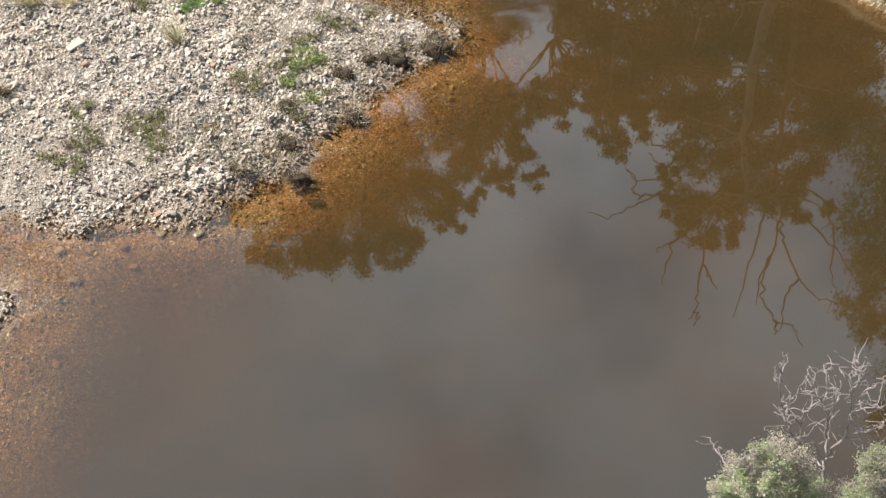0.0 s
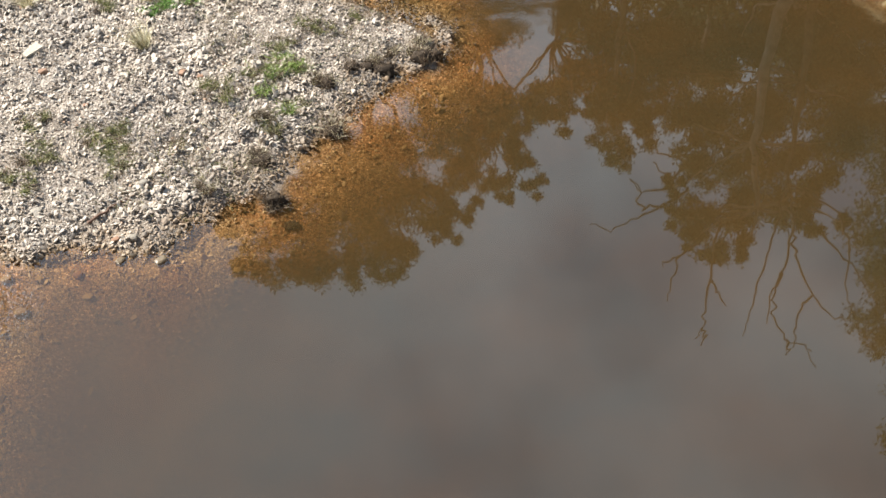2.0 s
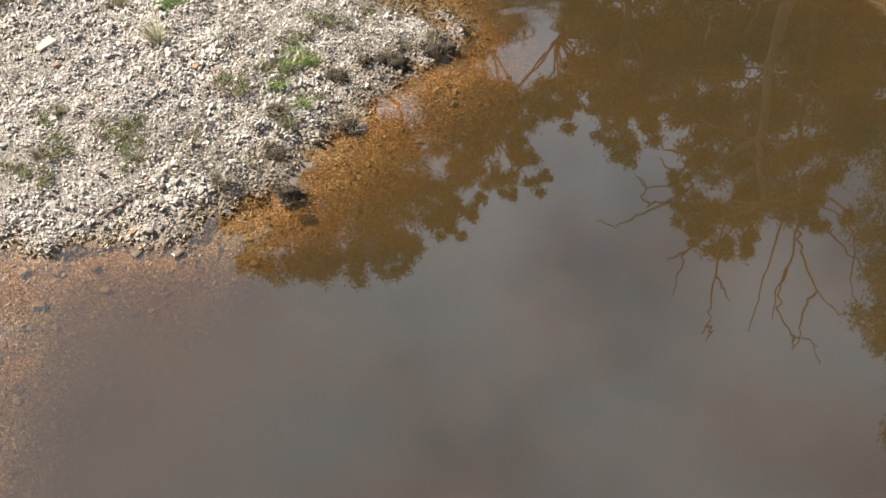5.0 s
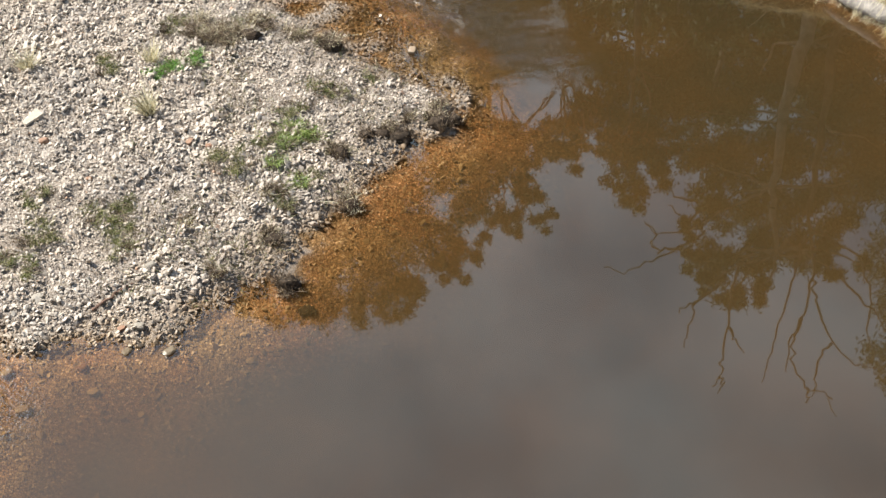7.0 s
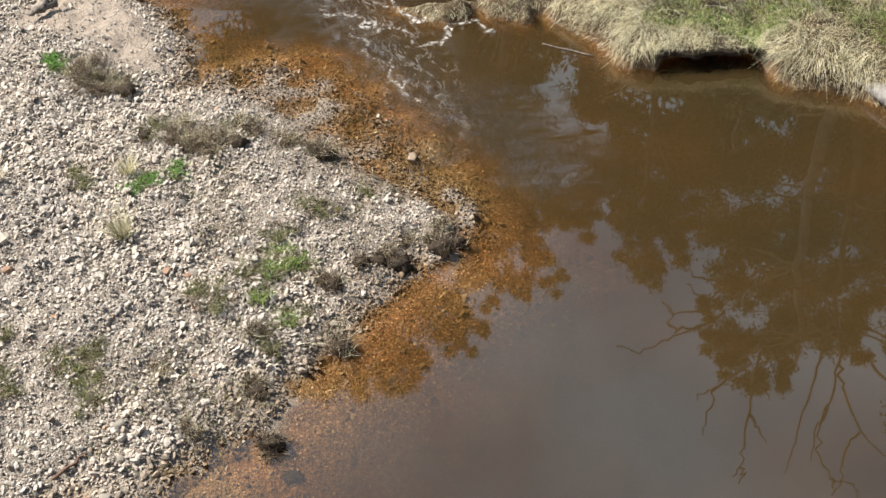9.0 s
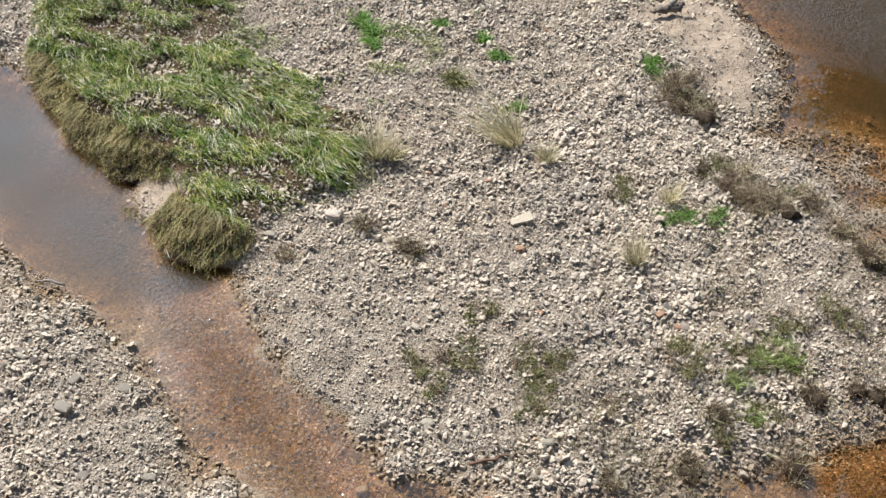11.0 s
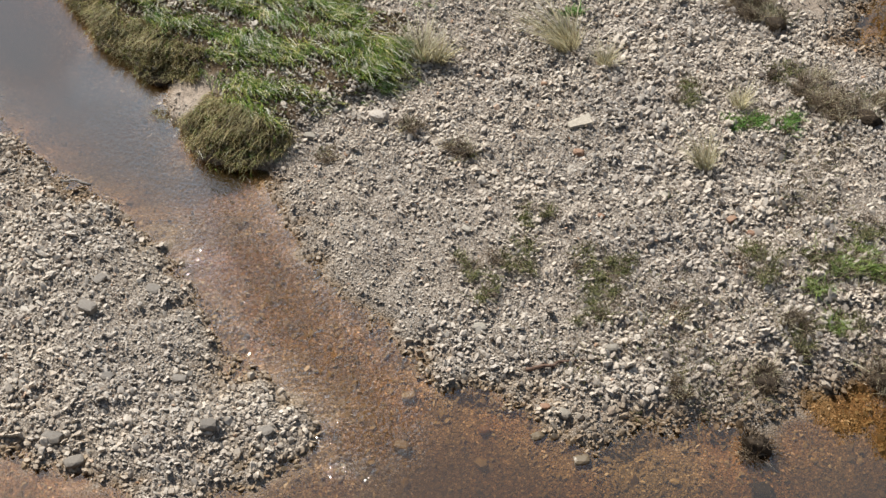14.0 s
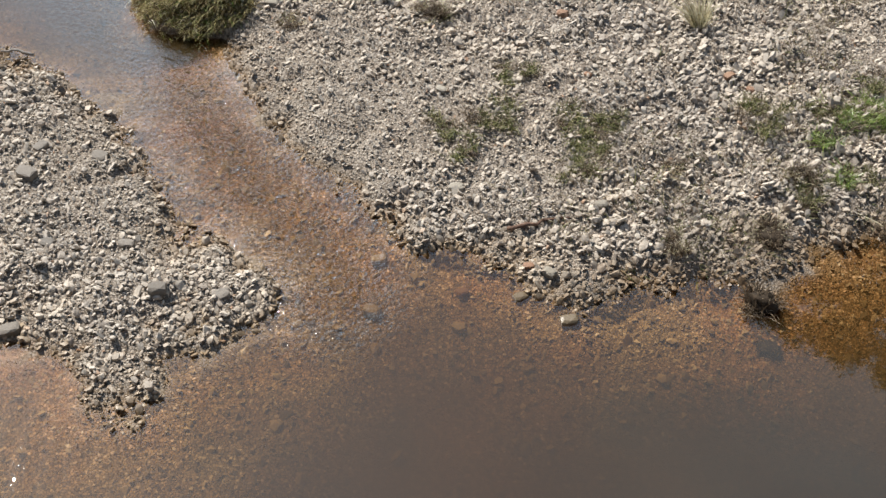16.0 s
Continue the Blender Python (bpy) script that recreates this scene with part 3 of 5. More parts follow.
def scatter(name, x, y, z, size, mat, seed, tilt=0.6, small=False, flat=1.0):
    """Many stones in one mesh."""
    r = np.random.default_rng(seed)
    shapes = pebble_shapes(48, seed, small) * [1, 1, flat]
    solid_v, solid_f = (OCT_V, OCT_F) if small else (CHIP_V, CHIP_F)
    n = len(x)
    v = shapes[r.integers(0, 48, n)] * size[:, None, None]
    a, bx, by = r.uniform(0, 6.283, n), r.normal(0, tilt, n), r.normal(0, tilt, n)
    c, s = np.cos(a)[:, None], np.sin(a)[:, None]
    vx, vy, vz = v[..., 0] * c - v[..., 1] * s, v[..., 0] * s + v[..., 1] * c, v[..., 2]
    vz = vz + vx * np.sin(bx)[:, None] + vy * np.sin(by)[:, None]
    v = np.stack([vx + x[:, None], vy + y[:, None], vz + z[:, None]], -1).reshape(-1, 3)
    f = (solid_f[None] + (np.arange(n) * len(solid_v))[:, None, None]).reshape(-1, 3)
    ob = mesh_object(name, v, f, mat)
    set_attribute(ob, "damp", np.repeat(damp_at(x, y, land(x, y)[1]), len(solid_v)))
    return ob


def jitter_points(x0, x1, y0, y1, cell, seed):
    r = np.random.default_rng(seed)
    px, py = np.meshgrid(np.arange(x0, x1, cell), np.arange(y0, y1, cell))
    return (px + r.uniform(-0.5, 0.5, px.shape) * cell).ravel(), (py + r.uniform(-0.5, 0.5, py.shape) * cell).ravel(), r


def in_view(x, y):
    """The stretch of the plan that lies near the walk."""
    return (y > 3.6) & (y < 15.4) & (x < 0.6) & (y < 16.7 + 0.45 * x) & (y > -0.5 * x + 0.8)


def damp_at(x, y, bar):
    """Silt and dead algae left on the stones along the low south-east side of the bar."""
    side = np.clip((x + 3.0) / 0.7, 0, 1) * np.clip((11.4 - y) / 0.8, 0, 1)
    drowned = np.clip(1.1 - bar / 0.16, 0, 0.85) * (y > 10.2)
    return np.clip(drowned + side * (0.80 - bar / 0.55 + 1.3 * value_noise(x, y, 0.33, 44) + 0.8 * value_noise(x, y, 0.12, 45)), 0, 1)


def gravel(cell, base, spread, seed, keep):
    x, y, r = jitter_points(-12.5, 0.6, 3.6, 16, cell, seed)
    m = in_view(x, y)
    x, y = x[m], y[m]
    h, bar, left, far, near, grass, out = land(x, y)
    sandy = np.maximum(signed_distance(SAND, x, y), 0.28 - np.hypot((x + 7.68) / 1.2, y - 7.78))
    p = np.where(grass > 0.1, 0.5, 1.0) * np.clip(0.55 - sandy * 4, 0.16, 1) * keep
    shelf = signed_distance(SHELF, x, y)
    dry = ((out > -0.05) | ((shelf > -0.30) & (h > -0.075) & (r.random(len(x)) < np.clip(0.9 + shelf * 2.6, 0.1, 0.9)))) & (far < 0) & (near < 0) & (r.random(len(x)) < p)
    size = np.clip(r.lognormal(math.log(base), spread, len(x)), base * 0.45, base * 2.25)
    size *= np.clip(1 + 0.5 * value_noise(x, y, 0.9, 41), 0.75, 1.3)
    fine = (x < -4.2) & (bar > 0)
    size = np.where(fine & (y < 8.2), size * 0.78, size)
    return x, y, h, out, far, near, size, dry


x, y, h, out, far, near, size, dry = gravel(0.0325, 0.0151, 0.36, 51, 0.94)
z = h + size * np.random.default_rng(50).uniform(-0.1, 0.95, len(h))
coarse = dry & (size > 0.0155)
chips = dry & ~coarse
tagged(scatter("gravel", x[coarse], y[coarse], z[coarse], size[coarse], stone_mat, 52), "pale grey and beige angular river gravel", "gravel", kind="stuff")
tagged(scatter("gravel_chips", x[chips], y[chips], z[chips], size[chips] * 1.08, stone_mat, 61, small=True), "pale beige angular stone chips on the bar", "gravel", kind="stuff")
x, y, h, out, far, near, size, dry = gravel(0.042, 0.0122, 0.35, 53, 0.95)
tagged(scatter("fine_gravel", x[dry], y[dry], h[dry] + size[dry] * 0.3, size[dry], stone_mat, 54, small=True), "small beige pebbles between the larger gravel", "gravel", kind="stuff")
x, y, h, out, far, near, size, dry = gravel(0.16, 0.0245, 0.24, 57, 0.20)
single = dry & (size > 0.021) & (out > 0.15) & (((y < 8.6) & (x < -1.9)) | ((x > -3.6) & (y < 11.0)))
single &= np.cumsum(single) <= 290
rest = dry & ~single
tagged(scatter("cobble_gravel", x[rest], y[rest], h[rest] + size[rest] * 0.3, size[rest], stone_mat, 58), "larger pale cobbles scattered over the gravel", "gravel", kind="stuff")
COBBLE_MESHES = []
for k, v in enumerate(pebble_shapes(14, 59)):
    me = bpy.data.meshes.new("cobble")
    me.from_pydata(v.tolist(), [], CHIP_F.tolist())
    me.materials.append(single_stone_mat)
    COBBLE_MESHES.append(me)
r = np.random.default_rng(60)
for px, py, pz, ps in zip(x[single], y[single], h[single], size[single]):
    ob = new("cobble", COBBLE_MESHES[r.integers(14)])
    ob.matrix_world = pose(px, py, pz + ps * 0.3, r.normal(0, 14), r.normal(0, 14), r.uniform(0, 360)) @ Matrix.Scale(ps, 4)
    tagged(ob, "fist-sized angular grey-beige cobble lying on gravel", "stone", "cobbles on the gravel bar")
x, y, r = jitter_points(-9.5, 1.4, 3.4, 15, 0.04, 55)
m = (y > -0.4 * x + 1.0) | (x > -5)
x, y = x[m], y[m]
h, bar, left, far, near, grass, out = land(x, y)
m = (h < 0.0) & (h > -0.24) & (far < -0.4) & (near < 0) & (r.random(len(x)) < np.clip(1.0 + h * 2.4, 0.1, 1))
size = np.minimum(np.clip(r.lognormal(math.log(0.0145), 0.40, len(x)), 0.007, 0.045), 0.004 + np.maximum(-h, 0) * 0.8)
tagged(scatter("submerged_gravel", x[m], y[m], h[m] + size[m] * 0.05, size[m], amber_mat, 56, small=True, flat=0.8), "amber algae-stained pebbles under shallow water", "gravel", kind="stuff")
m = (h < -0.02) & (h > -0.30) & (far < -0.2) & (near < 0) & (r.random(len(x)) < 0.05 * np.clip(0.7 + 1.6 * value_noise(x, y, 0.5, 46), 0.1, 1.5))
size = np.minimum(np.clip(r.lognormal(math.log(0.023), 0.35, len(x)), 0.012, 0.06), 0.006 + np.maximum(-h, 0) * 0.6)
tagged(scatter("submerged_cobbles", x[m], y[m], h[m] + size[m] * 0.2, size[m], amber_mat, 47, flat=0.8), "brown algae-coated cobbles lying on the river bed", "gravel", kind="stuff")


# ---- plants ----
def blade_mesh(root, height, lean, width, droop, seed):
    """Grass blades: root points, heights, horizontal lean vectors, widths; each bends over by droop."""
    r = np.random.default_rng(seed)
    n = len(root)
    a = r.uniform(0, 3.1416, n)
    side = np.stack([np.cos(a), np.sin(a), np.zeros(n)], -1) * (width / 2)[:, None]
    up = np.array([0, 0, 1.0])
    pts = []
    for t in (0.0, 0.42, 0.78, 1.0):
        p = root + lean * (height * (0.35 * t + 0.65 * t * t))[:, None] + up * (height * (t - droop * t * t))[:, None]
        w = side * (1.0, 0.85, 0.5, 0.0)[(0.0, 0.42, 0.78, 1.0).index(t)]
        pts.append((p - w, p + w))
    v = np.stack([pts[0][0], pts[0][1], pts[1][0], pts[1][1], pts[2][0], pts[2][1], pts[3][0]], 1).reshape(-1, 3)
    k = (np.arange(n) * 7)[:, None]
    quads = np.concatenate([k + [0, 1, 3, 2], k + [2, 3, 5, 4]])
    return v, quads.tolist() + (k + [4, 5, 6]).tolist()


def ground_z(x, y):
    return land(np.atleast_1d(np.asarray(x, float)), np.atleast_1d(np.asarray(y, float)))[0]


def blades(name, root, height, lean, width, droop, mat, seed, parent=None):
    v, f = blade_mesh(root, height, lean, width, droop, seed)
    return mesh_object(name, v, f, mat, parent)


def tuft_parts(parent, name, count, radius, height, spread, width, mat, seed, droop=0.25, lean=(0.0, 0.0), squash=1.0, patchy=0):
    r = np.random.default_rng(seed)
    a, d = r.uniform(0, 6.283, count), np.sqrt(r.random(count)) * radius
    px, py = np.cos(a) * d, np.sin(a) * d
    if patchy:      # several small crowns, not one rosette
        k = r.integers(0, patchy, count)
        ca, cd = r.uniform(0, 6.283, patchy), np.sqrt(r.random(patchy)) * radius
        px, py = np.cos(ca[k]) * cd[k] + r.normal(0, 0.25 * radius, count) * r.random(count), np.sin(ca[k]) * cd[k] + r.normal(0, 0.25 * radius, count) * r.random(count)
    root = np.stack([px, py * squash, np.full(count, 0.01)], -1)
    out = np.stack([np.cos(a), np.sin(a)], -1) * (d / max(radius, 1e-6))[:, None] * spread * (0.15 if patchy else 1) + r.normal(0, (0.75 if patchy else 0.35) * spread + 0.05, (count, 2)) + np.array(lean)
    h = height * r.uniform(0.45, 1.1, count)
    return tagged(blades(name, root, h, np.concatenate([out, np.zeros((count, 1))], 1), np.full(count, width) * r.uniform(0.6, 1.2, count), droop, mat, seed + 1, parent), kind="stuff")


def thing(name, x, y, label, category, group="", sink=0.0, z=None):
    ob = new(name)
    ob.location = (x, y, (ground_z(x, y)[0] if z is None else z) - sink)
    return tagged(ob, label, category, group)


def straw_tussock(x, y, size, seed, lean=(-0.35, 0.15)):
    t = thing("straw_tussock", x, y, "dry straw-coloured grass tussock on gravel", "tussock", "dry tussocks on the bar")
    tuft_parts(t, "dry_foliage", int(240 * size / 0.4), 0.09 * size / 0.4, size, 0.75, 0.007, straw_mat, seed, 0.2, lean)
    tuft_parts(t, "green_foliage", int(50 * size / 0.4), 0.08 * size / 0.4, size * 0.7, 0.5, 0.006, olive_mat, seed + 5, 0.2, lean)


def green_plant(x, y, size, seed, mat=None, label="small bright green leafy plant on gravel"):
    t = thing("green_plant", x, y, label, "plant", "green plants on the bar")
    tuft_parts(t, "foliage", int(260 * size / 0.2), size * 0.5, size * 0.55, 0.9, 0.016, mat or lush_mat, seed, 0.45, patchy=4)
    tuft_parts(t, "dry_growth", 60, size * 0.5, size * 0.7, 0.6, 0.006, olive_mat, seed + 3, 0.3)


def weed(x, y, w, seed, mat, name="weed_patch", label="low olive-green weeds among the gravel", h=0.075):
    t = thing(name, x, y, label, "weed", "weeds on the bar")
    t.rotation_euler[2] = seed * 1.7
    w *= 1.75
    n = int(1600 * w * w + 120)
    tuft_parts(t, "foliage", n, w * 0.5, h, 0.8, 0.007, mat, seed, 0.5, squash=0.75, patchy=9)
    tuft_parts(t, "dry_growth", n // 2, w * 0.5, h * 1.1, 0.9, 0.005, dead_mat, seed, 0.4, squash=0.75, patchy=9)


def dead_shrub(x, y, w, h, seed, label="dead brown shrub with tangled dry stems on gravel"):
    t = thing("dead_shrub", x, y, label, "shrub", "dead shrubs on the bar")
    w *= 1.15
    n = int(1700 * w * w + 200)
    t.rotation_euler[2] = seed * 2.3
    flat = 0.5 + 0.06 * (seed % 6)
    tuft_parts(t, "dead_foliage", n, w * 0.42, h * 0.65, 0.9, 0.006, dead_mat, seed, 0.4, lean=(0.15, -0.05), patchy=7, squash=flat)
    tuft_parts(t, "stalk_tangle", n // 3, w * 0.42, h * 0.95, 0.8, 0.004, dead_mat, seed, 0.25, lean=(0.1, 0.0), patchy=7, squash=flat)
    tuft_parts(t, "straw_growth", n // 4, w * 0.45, h * 0.8, 0.9, 0.004, straw_mat, seed + 9, 0.3, patchy=4, squash=0.8)
    tuft_parts(t, "green_growth", n // 7, w * 0.45, h * 0.5, 0.8, 0.007, olive_mat, seed + 6, 0.3, patchy=3)


# tall meadow on the bar, combed downstream by floods
x, y, r = jitter_points(-13.5, -5.9, 7.1, 12.6, 0.0102, 61)
g = signed_distance(GRASS, x, y)
streak = value_noise(x * 0.35 + y * 0.15, y * 1.6 - x * 0.3, 0.22, 62) + 0.7 * value_noise(x, y, 0.5, 63)
inner = np.clip(g / 0.25 + 0.55, 0, 1) * np.clip(0.66 + 2.6 * streak - 0.40 * np.clip((y - 8.9) / 1.0, 0, 1), 0.03, 1)
shore = signed_distance(BAR, x, y)
inner = np.maximum(inner, 1.2 * ((shore < 0.36 + 0.3 * value_noise(x, y, 0.25, 58)) & (shore > -0.04) & (g > -0.1)))
m = (g > -0.12) & (r.random(len(x)) < inner * 0.62)
x, y, g = x[m], y[m], g[m]
h, bar = land(x, y)[:2]
m = bar > -0.03
x, y, g, h, bar = x[m], y[m], g[m], h[m], bar[m]
tall = 0.165 * (0.5 + 0.8 * r.random(len(x))) * np.clip(0.75 + g * 0.8, 0.6, 1.1)
lean = np.stack([0.92 + 0.34 * r.normal(size=len(x)) + 0.6 * value_noise(x, y, 0.35, 60), -0.50 + 0.30 * r.normal(size=len(x)) + 0.8 * value_noise(x, y, 0.3, 59), np.zeros(len(x))], -1)
edge = bar < 0.34 + 0.35 * value_noise(x, y, 0.3, 64)
edge |= np.hypot(x + 6.95, y - 7.32) < 0.46
rim = edge & (r.random(len(x)) < 0.88)
root = np.stack([x, y, h - 0.01], -1)
wide = 0.0075 * (0.7 + 0.6 * r.random(len(x)))
pale = ~rim & (r.random(len(x)) < 0.15 + (0.25 + 0.4 * np.clip(x + 8.2, 0, 1)) * np.clip(value_noise(x, y, 0.12, 69), 0, 1))
for name, sel, mat, label in (("meadow_grass", ~rim & ~pale, meadow_mat, "tall green grass on the bar, combed over by floods"),
                              ("dry_meadow_grass", pale, pale_blade_mat, "pale dry blades among the green grass"),
                              ("brown_sedge", rim, brown_mat, "brown sedge hanging over the stream's edge")):
    ln = lean[sel].copy()
    if name == "brown_sedge":
        ln[:, 0] *= 0.5
        ln[:, 1] -= 0.25 + 0.6 * value_noise(x[sel], y[sel], 0.2, 57)
        tall[sel] *= 1.25
    tagged(blades(name, root[sel], tall[sel], ln, wide[sel], 0.45, mat, 65), label, "grass", kind="stuff")
# thin grass behind, towards the head of the bar
x, y, r = jitter_points(-9.6, -6.6, 9.5, 12.5, 0.02, 66)
patchy = np.clip(value_noise(x * 0.6 + y * 0.4, y - x * 0.5, 0.35, 67) * 2.4 - 0.15 - 0.25 * np.clip((x + 8.2) / 1.0, 0, 1), 0, 1)
m = (r.random(len(x)) < patchy * 0.6) & (signed_distance(GRASS, x, y) < 0.05)
x, y = x[m], y[m]
n = len(x)
lean = np.stack([0.7 + 0.3 * r.normal(size=n), -0.2 + 0.3 * r.normal(size=n), np.zeros(n)], -1)
tagged(blades("thin_grass", np.stack([x, y, ground_z(x, y) - 0.01], -1), 0.15 + 0.1 * r.random(n), lean, np.full(n, 0.007), 0.4, green_mat, 68), "thin green grass growing through gravel", "grass", kind="stuff")

# far bank: matted straw hanging over the undercut, green growth behind
x, y, r = jitter_points(-1.2, 5.7, 10.0, 14.7, 0.0108, 71)
fd = signed_distance(FAR_BANK, x, y)
h = land(x, y)[0]
clumpy = value_noise(x, y, 0.28, 72)
near_edge = (fd > -0.01) & (fd < 0.45)
m = (fd > -0.01) & (fd < 2.6) & (r.random(len(x)) < np.where(near_edge, 0.95, 0.6) * np.clip(0.85 + 0.9 * clumpy, 0.15, 1))
islet = np.clip((0.75 - x) / 0.3, 0, 1) * np.clip((y - 13.25) / 0.2, 0, 1)
m &= r.random(len(x)) > islet * np.clip(0.25 + (y - 13.75) * 1.1 - 1.3 * clumpy, 0, 0.93)
m &= ~((np.hypot(x - 0.77, y - 13.56) < 0.16) | (np.hypot(x - 0.0, y - 13.66) < 0.12))
x, y, fd, h, clumpy = x[m], y[m], fd[m], h[m], clumpy[m]
n = len(x)
eps = 0.05
gradx = (signed_distance(FAR_BANK, x + eps, y) - fd) / eps
grady = (signed_distance(FAR_BANK, x, y + eps) - fd) / eps
lip = (np.abs(x - 2.62) < 0.80) & (fd < 0.62)
h = np.where(lip, np.maximum(h, 0.27 + 0.2 * np.minimum(fd, 0.6)), h)
swirl = value_noise(x, y, 0.55, 73) * 1.6 + 0.5 * value_noise(x, y, 0.2, 75)
hang = np.clip(1.25 - fd / 0.55, 0, 1)
c, sn = np.cos(swirl), np.sin(swirl)
lx = -(gradx * c - grady * sn) * (0.3 + 0.5 * hang) + 0.55 * r.normal(size=n)
ly = -(gradx * sn + grady * c) * (0.3 + 0.5 * hang) + 0.55 * r.normal(size=n)
flat = np.clip((1.25 - x) / 0.3, 0, 1) * 0.75          # the low spit is trodden down by floods
lx, ly = lx * (1 - flat) + flat * (-0.25 + 0.7 * r.normal(size=n)), ly * (1 - flat) + flat * (-0.35 + 0.5 * r.normal(size=n))
tall = (0.07 + 0.12 * r.random(n) ** 1.3) * np.clip(1 + 1.1 * value_noise(x, y, 0.17, 77), 0.5, 1.6) * np.where(fd < 0.06, 0.85, 1)
tall *= 1 - 0.30 * np.clip((1.6 - x) / 0.4, 0, 1) * np.clip((y - 12.9) / 0.2, 0, 1)
under = np.clip(1 - np.abs(x - 2.66) / 0.68, 0, 1) ** 0.5          # the undercut stretch
droop = 0.58 + hang * (0.95 - 0.80 * under) + 0.25 * r.normal(size=n) + 0.3 * flat
tall *= 1 - 0.45 * under * (fd < 0.2)
spots = np.min([np.hypot((x - a) / 1.5, y - b) - s for a, b, s in ((2.43, 13.15, 0.20), (3.35, 13.2, 0.30), (3.95, 13.4, 0.25), (1.98, 12.98, 0.12), (4.9, 13.0, 0.3), (6.0, 12.6, 0.4), (3.0, 14.3, 0.5), (5.2, 14.2, 0.5), (0.55, 14.12, 0.16), (1.05, 14.2, 0.2), (1.5, 14.2, 0.22))], axis=0)
green = (spots + 0.5 * clumpy < 0.05) & (r.random(n) < 0.68)
olive = ~green & (fd > 0.12) & (r.random(n) < 0.06 + 0.45 * np.clip(value_noise(x, y, 0.5, 76), 0, 1))
root = np.stack([x, y, h - 0.01], -1)
lean = np.stack([lx, ly, np.zeros(n)], -1)
for name, sel, mat, label in (("bank_straw", ~green & ~olive, straw_mat, "matted dry straw grass hanging over the far bank"), ("bank_green_grass", green, green_mat, "lush green grass on the far bank"),
                              ("bank_olive_grass", olive, olive_mat, "olive grass mixed into the straw bank")):
    tagged(blades(name, root[sel], tall[sel], lean[sel], np.full(sel.sum(), 0.0048) * r.uniform(0.7, 1.4, sel.sum()), droop[sel], mat, 74), label, "grass", kind="stuff")

# long pale seed stalks standing out of the straw
r = np.random.default_rng(79)
n = 520
sx, sy = r.uniform(1.7, 5.4, n), r.uniform(12.95, 14.5, n)
keep = signed_distance(FAR_BANK, sx, sy) > 0.25
sx, sy = sx[keep], sy[keep]
n = len(sx)
lean = np.stack([-0.9 + 0.35 * r.normal(size=n), 0.15 + 0.35 * r.normal(size=n), np.zeros(n)], -1)
tagged(blades("bank_stalks", np.stack([sx, sy, ground_z(sx, sy) + 0.05], -1), r.uniform(0.3, 0.62, n), lean, np.full(n, 0.0065), 0.5, pale_blade_mat, 80), "long pale seed stalks leaning over the straw bank", "grass", kind="stuff")

# turf lip over the hollow that the river has cut into the bank
bm = bmesh.new()
bmesh.ops.create_grid(bm, x_segments=36, y_segments=14, size=0.5)
for v in bm.verts:
    px = 2.62 + v.co.x * 1.62
    front = np.interp(px, [1.72, 2.28, 3.18, 3.5], [12.64, 12.62, 12.72, 12.36]) + 0.13 * noise.noise(Vector((px * 2.6, 3, 1))) + 0.05 * noise.noise(Vector((px * 8, 3, 1)))
    deep = v.co.y + 0.5
    v.co = Vector((px, front + deep * 0.72, 0.245 - 0.13 * min(max((2.2 - px) / 0.35, 0), 1) - 0.10 * min(max((px - 3.05) / 0.35, 0), 1) + 0.035 * noise.noise(Vector((px * 5, 8, 1))) + 0.14 * deep + 0.02 * noise.noise(Vector((px * 7, deep * 5, 2))) - 0.05 * max(0, 0.15 - deep) / 0.15))
edges = bmesh.ops.extrude_face_region(bm, geom=bm.faces[:])
for v in [g for g in edges["geom"] if isinstance(g, bmesh.types.BMVert)]:
    v.co.z -= 0.05 + 0.03 * noise.noise(v.co * 9)
bmesh.ops.recalc_face_normals(bm, faces=bm.faces[:])
me = bpy.data.meshes.new("turf_lip")
bm.to_mesh(me)
bm.free()
# soil set near black, so clods and lip also read as shaded hollow
soil_mat = bark_material("shade_dark_soil", (0.014, 0.010, 0.007), (0.06, 0.043, 0.028), 20)
me.materials.append(soil_mat)
tagged(new("turf_lip", me), "overhanging lip of dark turf on the eroded bank", "bank", kind="structure")

for k, (px, py, s, ln) in enumerate([(-5.15, 10.24, 0.50, (-0.75, -0.2)), (-4.71, 10.19, 0.24, (-0.1, 0.1)), (-6.12, 9.23, 0.36, (-0.4, 0.3)), (-6.02, 9.35, 0.30, (0.3, 0.1)), (-3.26, 9.46, 0.27, (-0.45, 0.3)), (-3.41, 10.39, 0.24, (0.0, 0.3))]):
    straw_tussock(px, py, s, 100 + 7 * k, ln)
for k, (px, py, s) in enumerate([(-4.58, 12.21, 0.22), (-5.39, 10.71, 0.17), (-6.42, 11.57, 0.17), (-6.08, 11.38, 0.18), (-6.95, 11.55, 0.16), (-7.72, 11.04, 0.2), (-7.5, 10.9, 0.22), (-7.32, 10.76, 0.18)]):
    green_plant(px, py, s, 200 + 7 * k)
weed(-7.76, 7.44, 0.16, 330, brown_mat, label="small dark weed tuft at the stream's edge")
green_plant(-6.18, 10.69, 0.26, 290, olive_mat, "dark green low plant on gravel")
for k, (px, py, w) in enumerate([(-3.28, 10.25, 0.20), (-3.12, 10.33, 0.15), (-2.95, 10.43, 0.20)]):
    weed(px, py, w, 300 + 7 * k, lush_mat, "grass_patch", "bright green grass patch on gravel", 0.09)
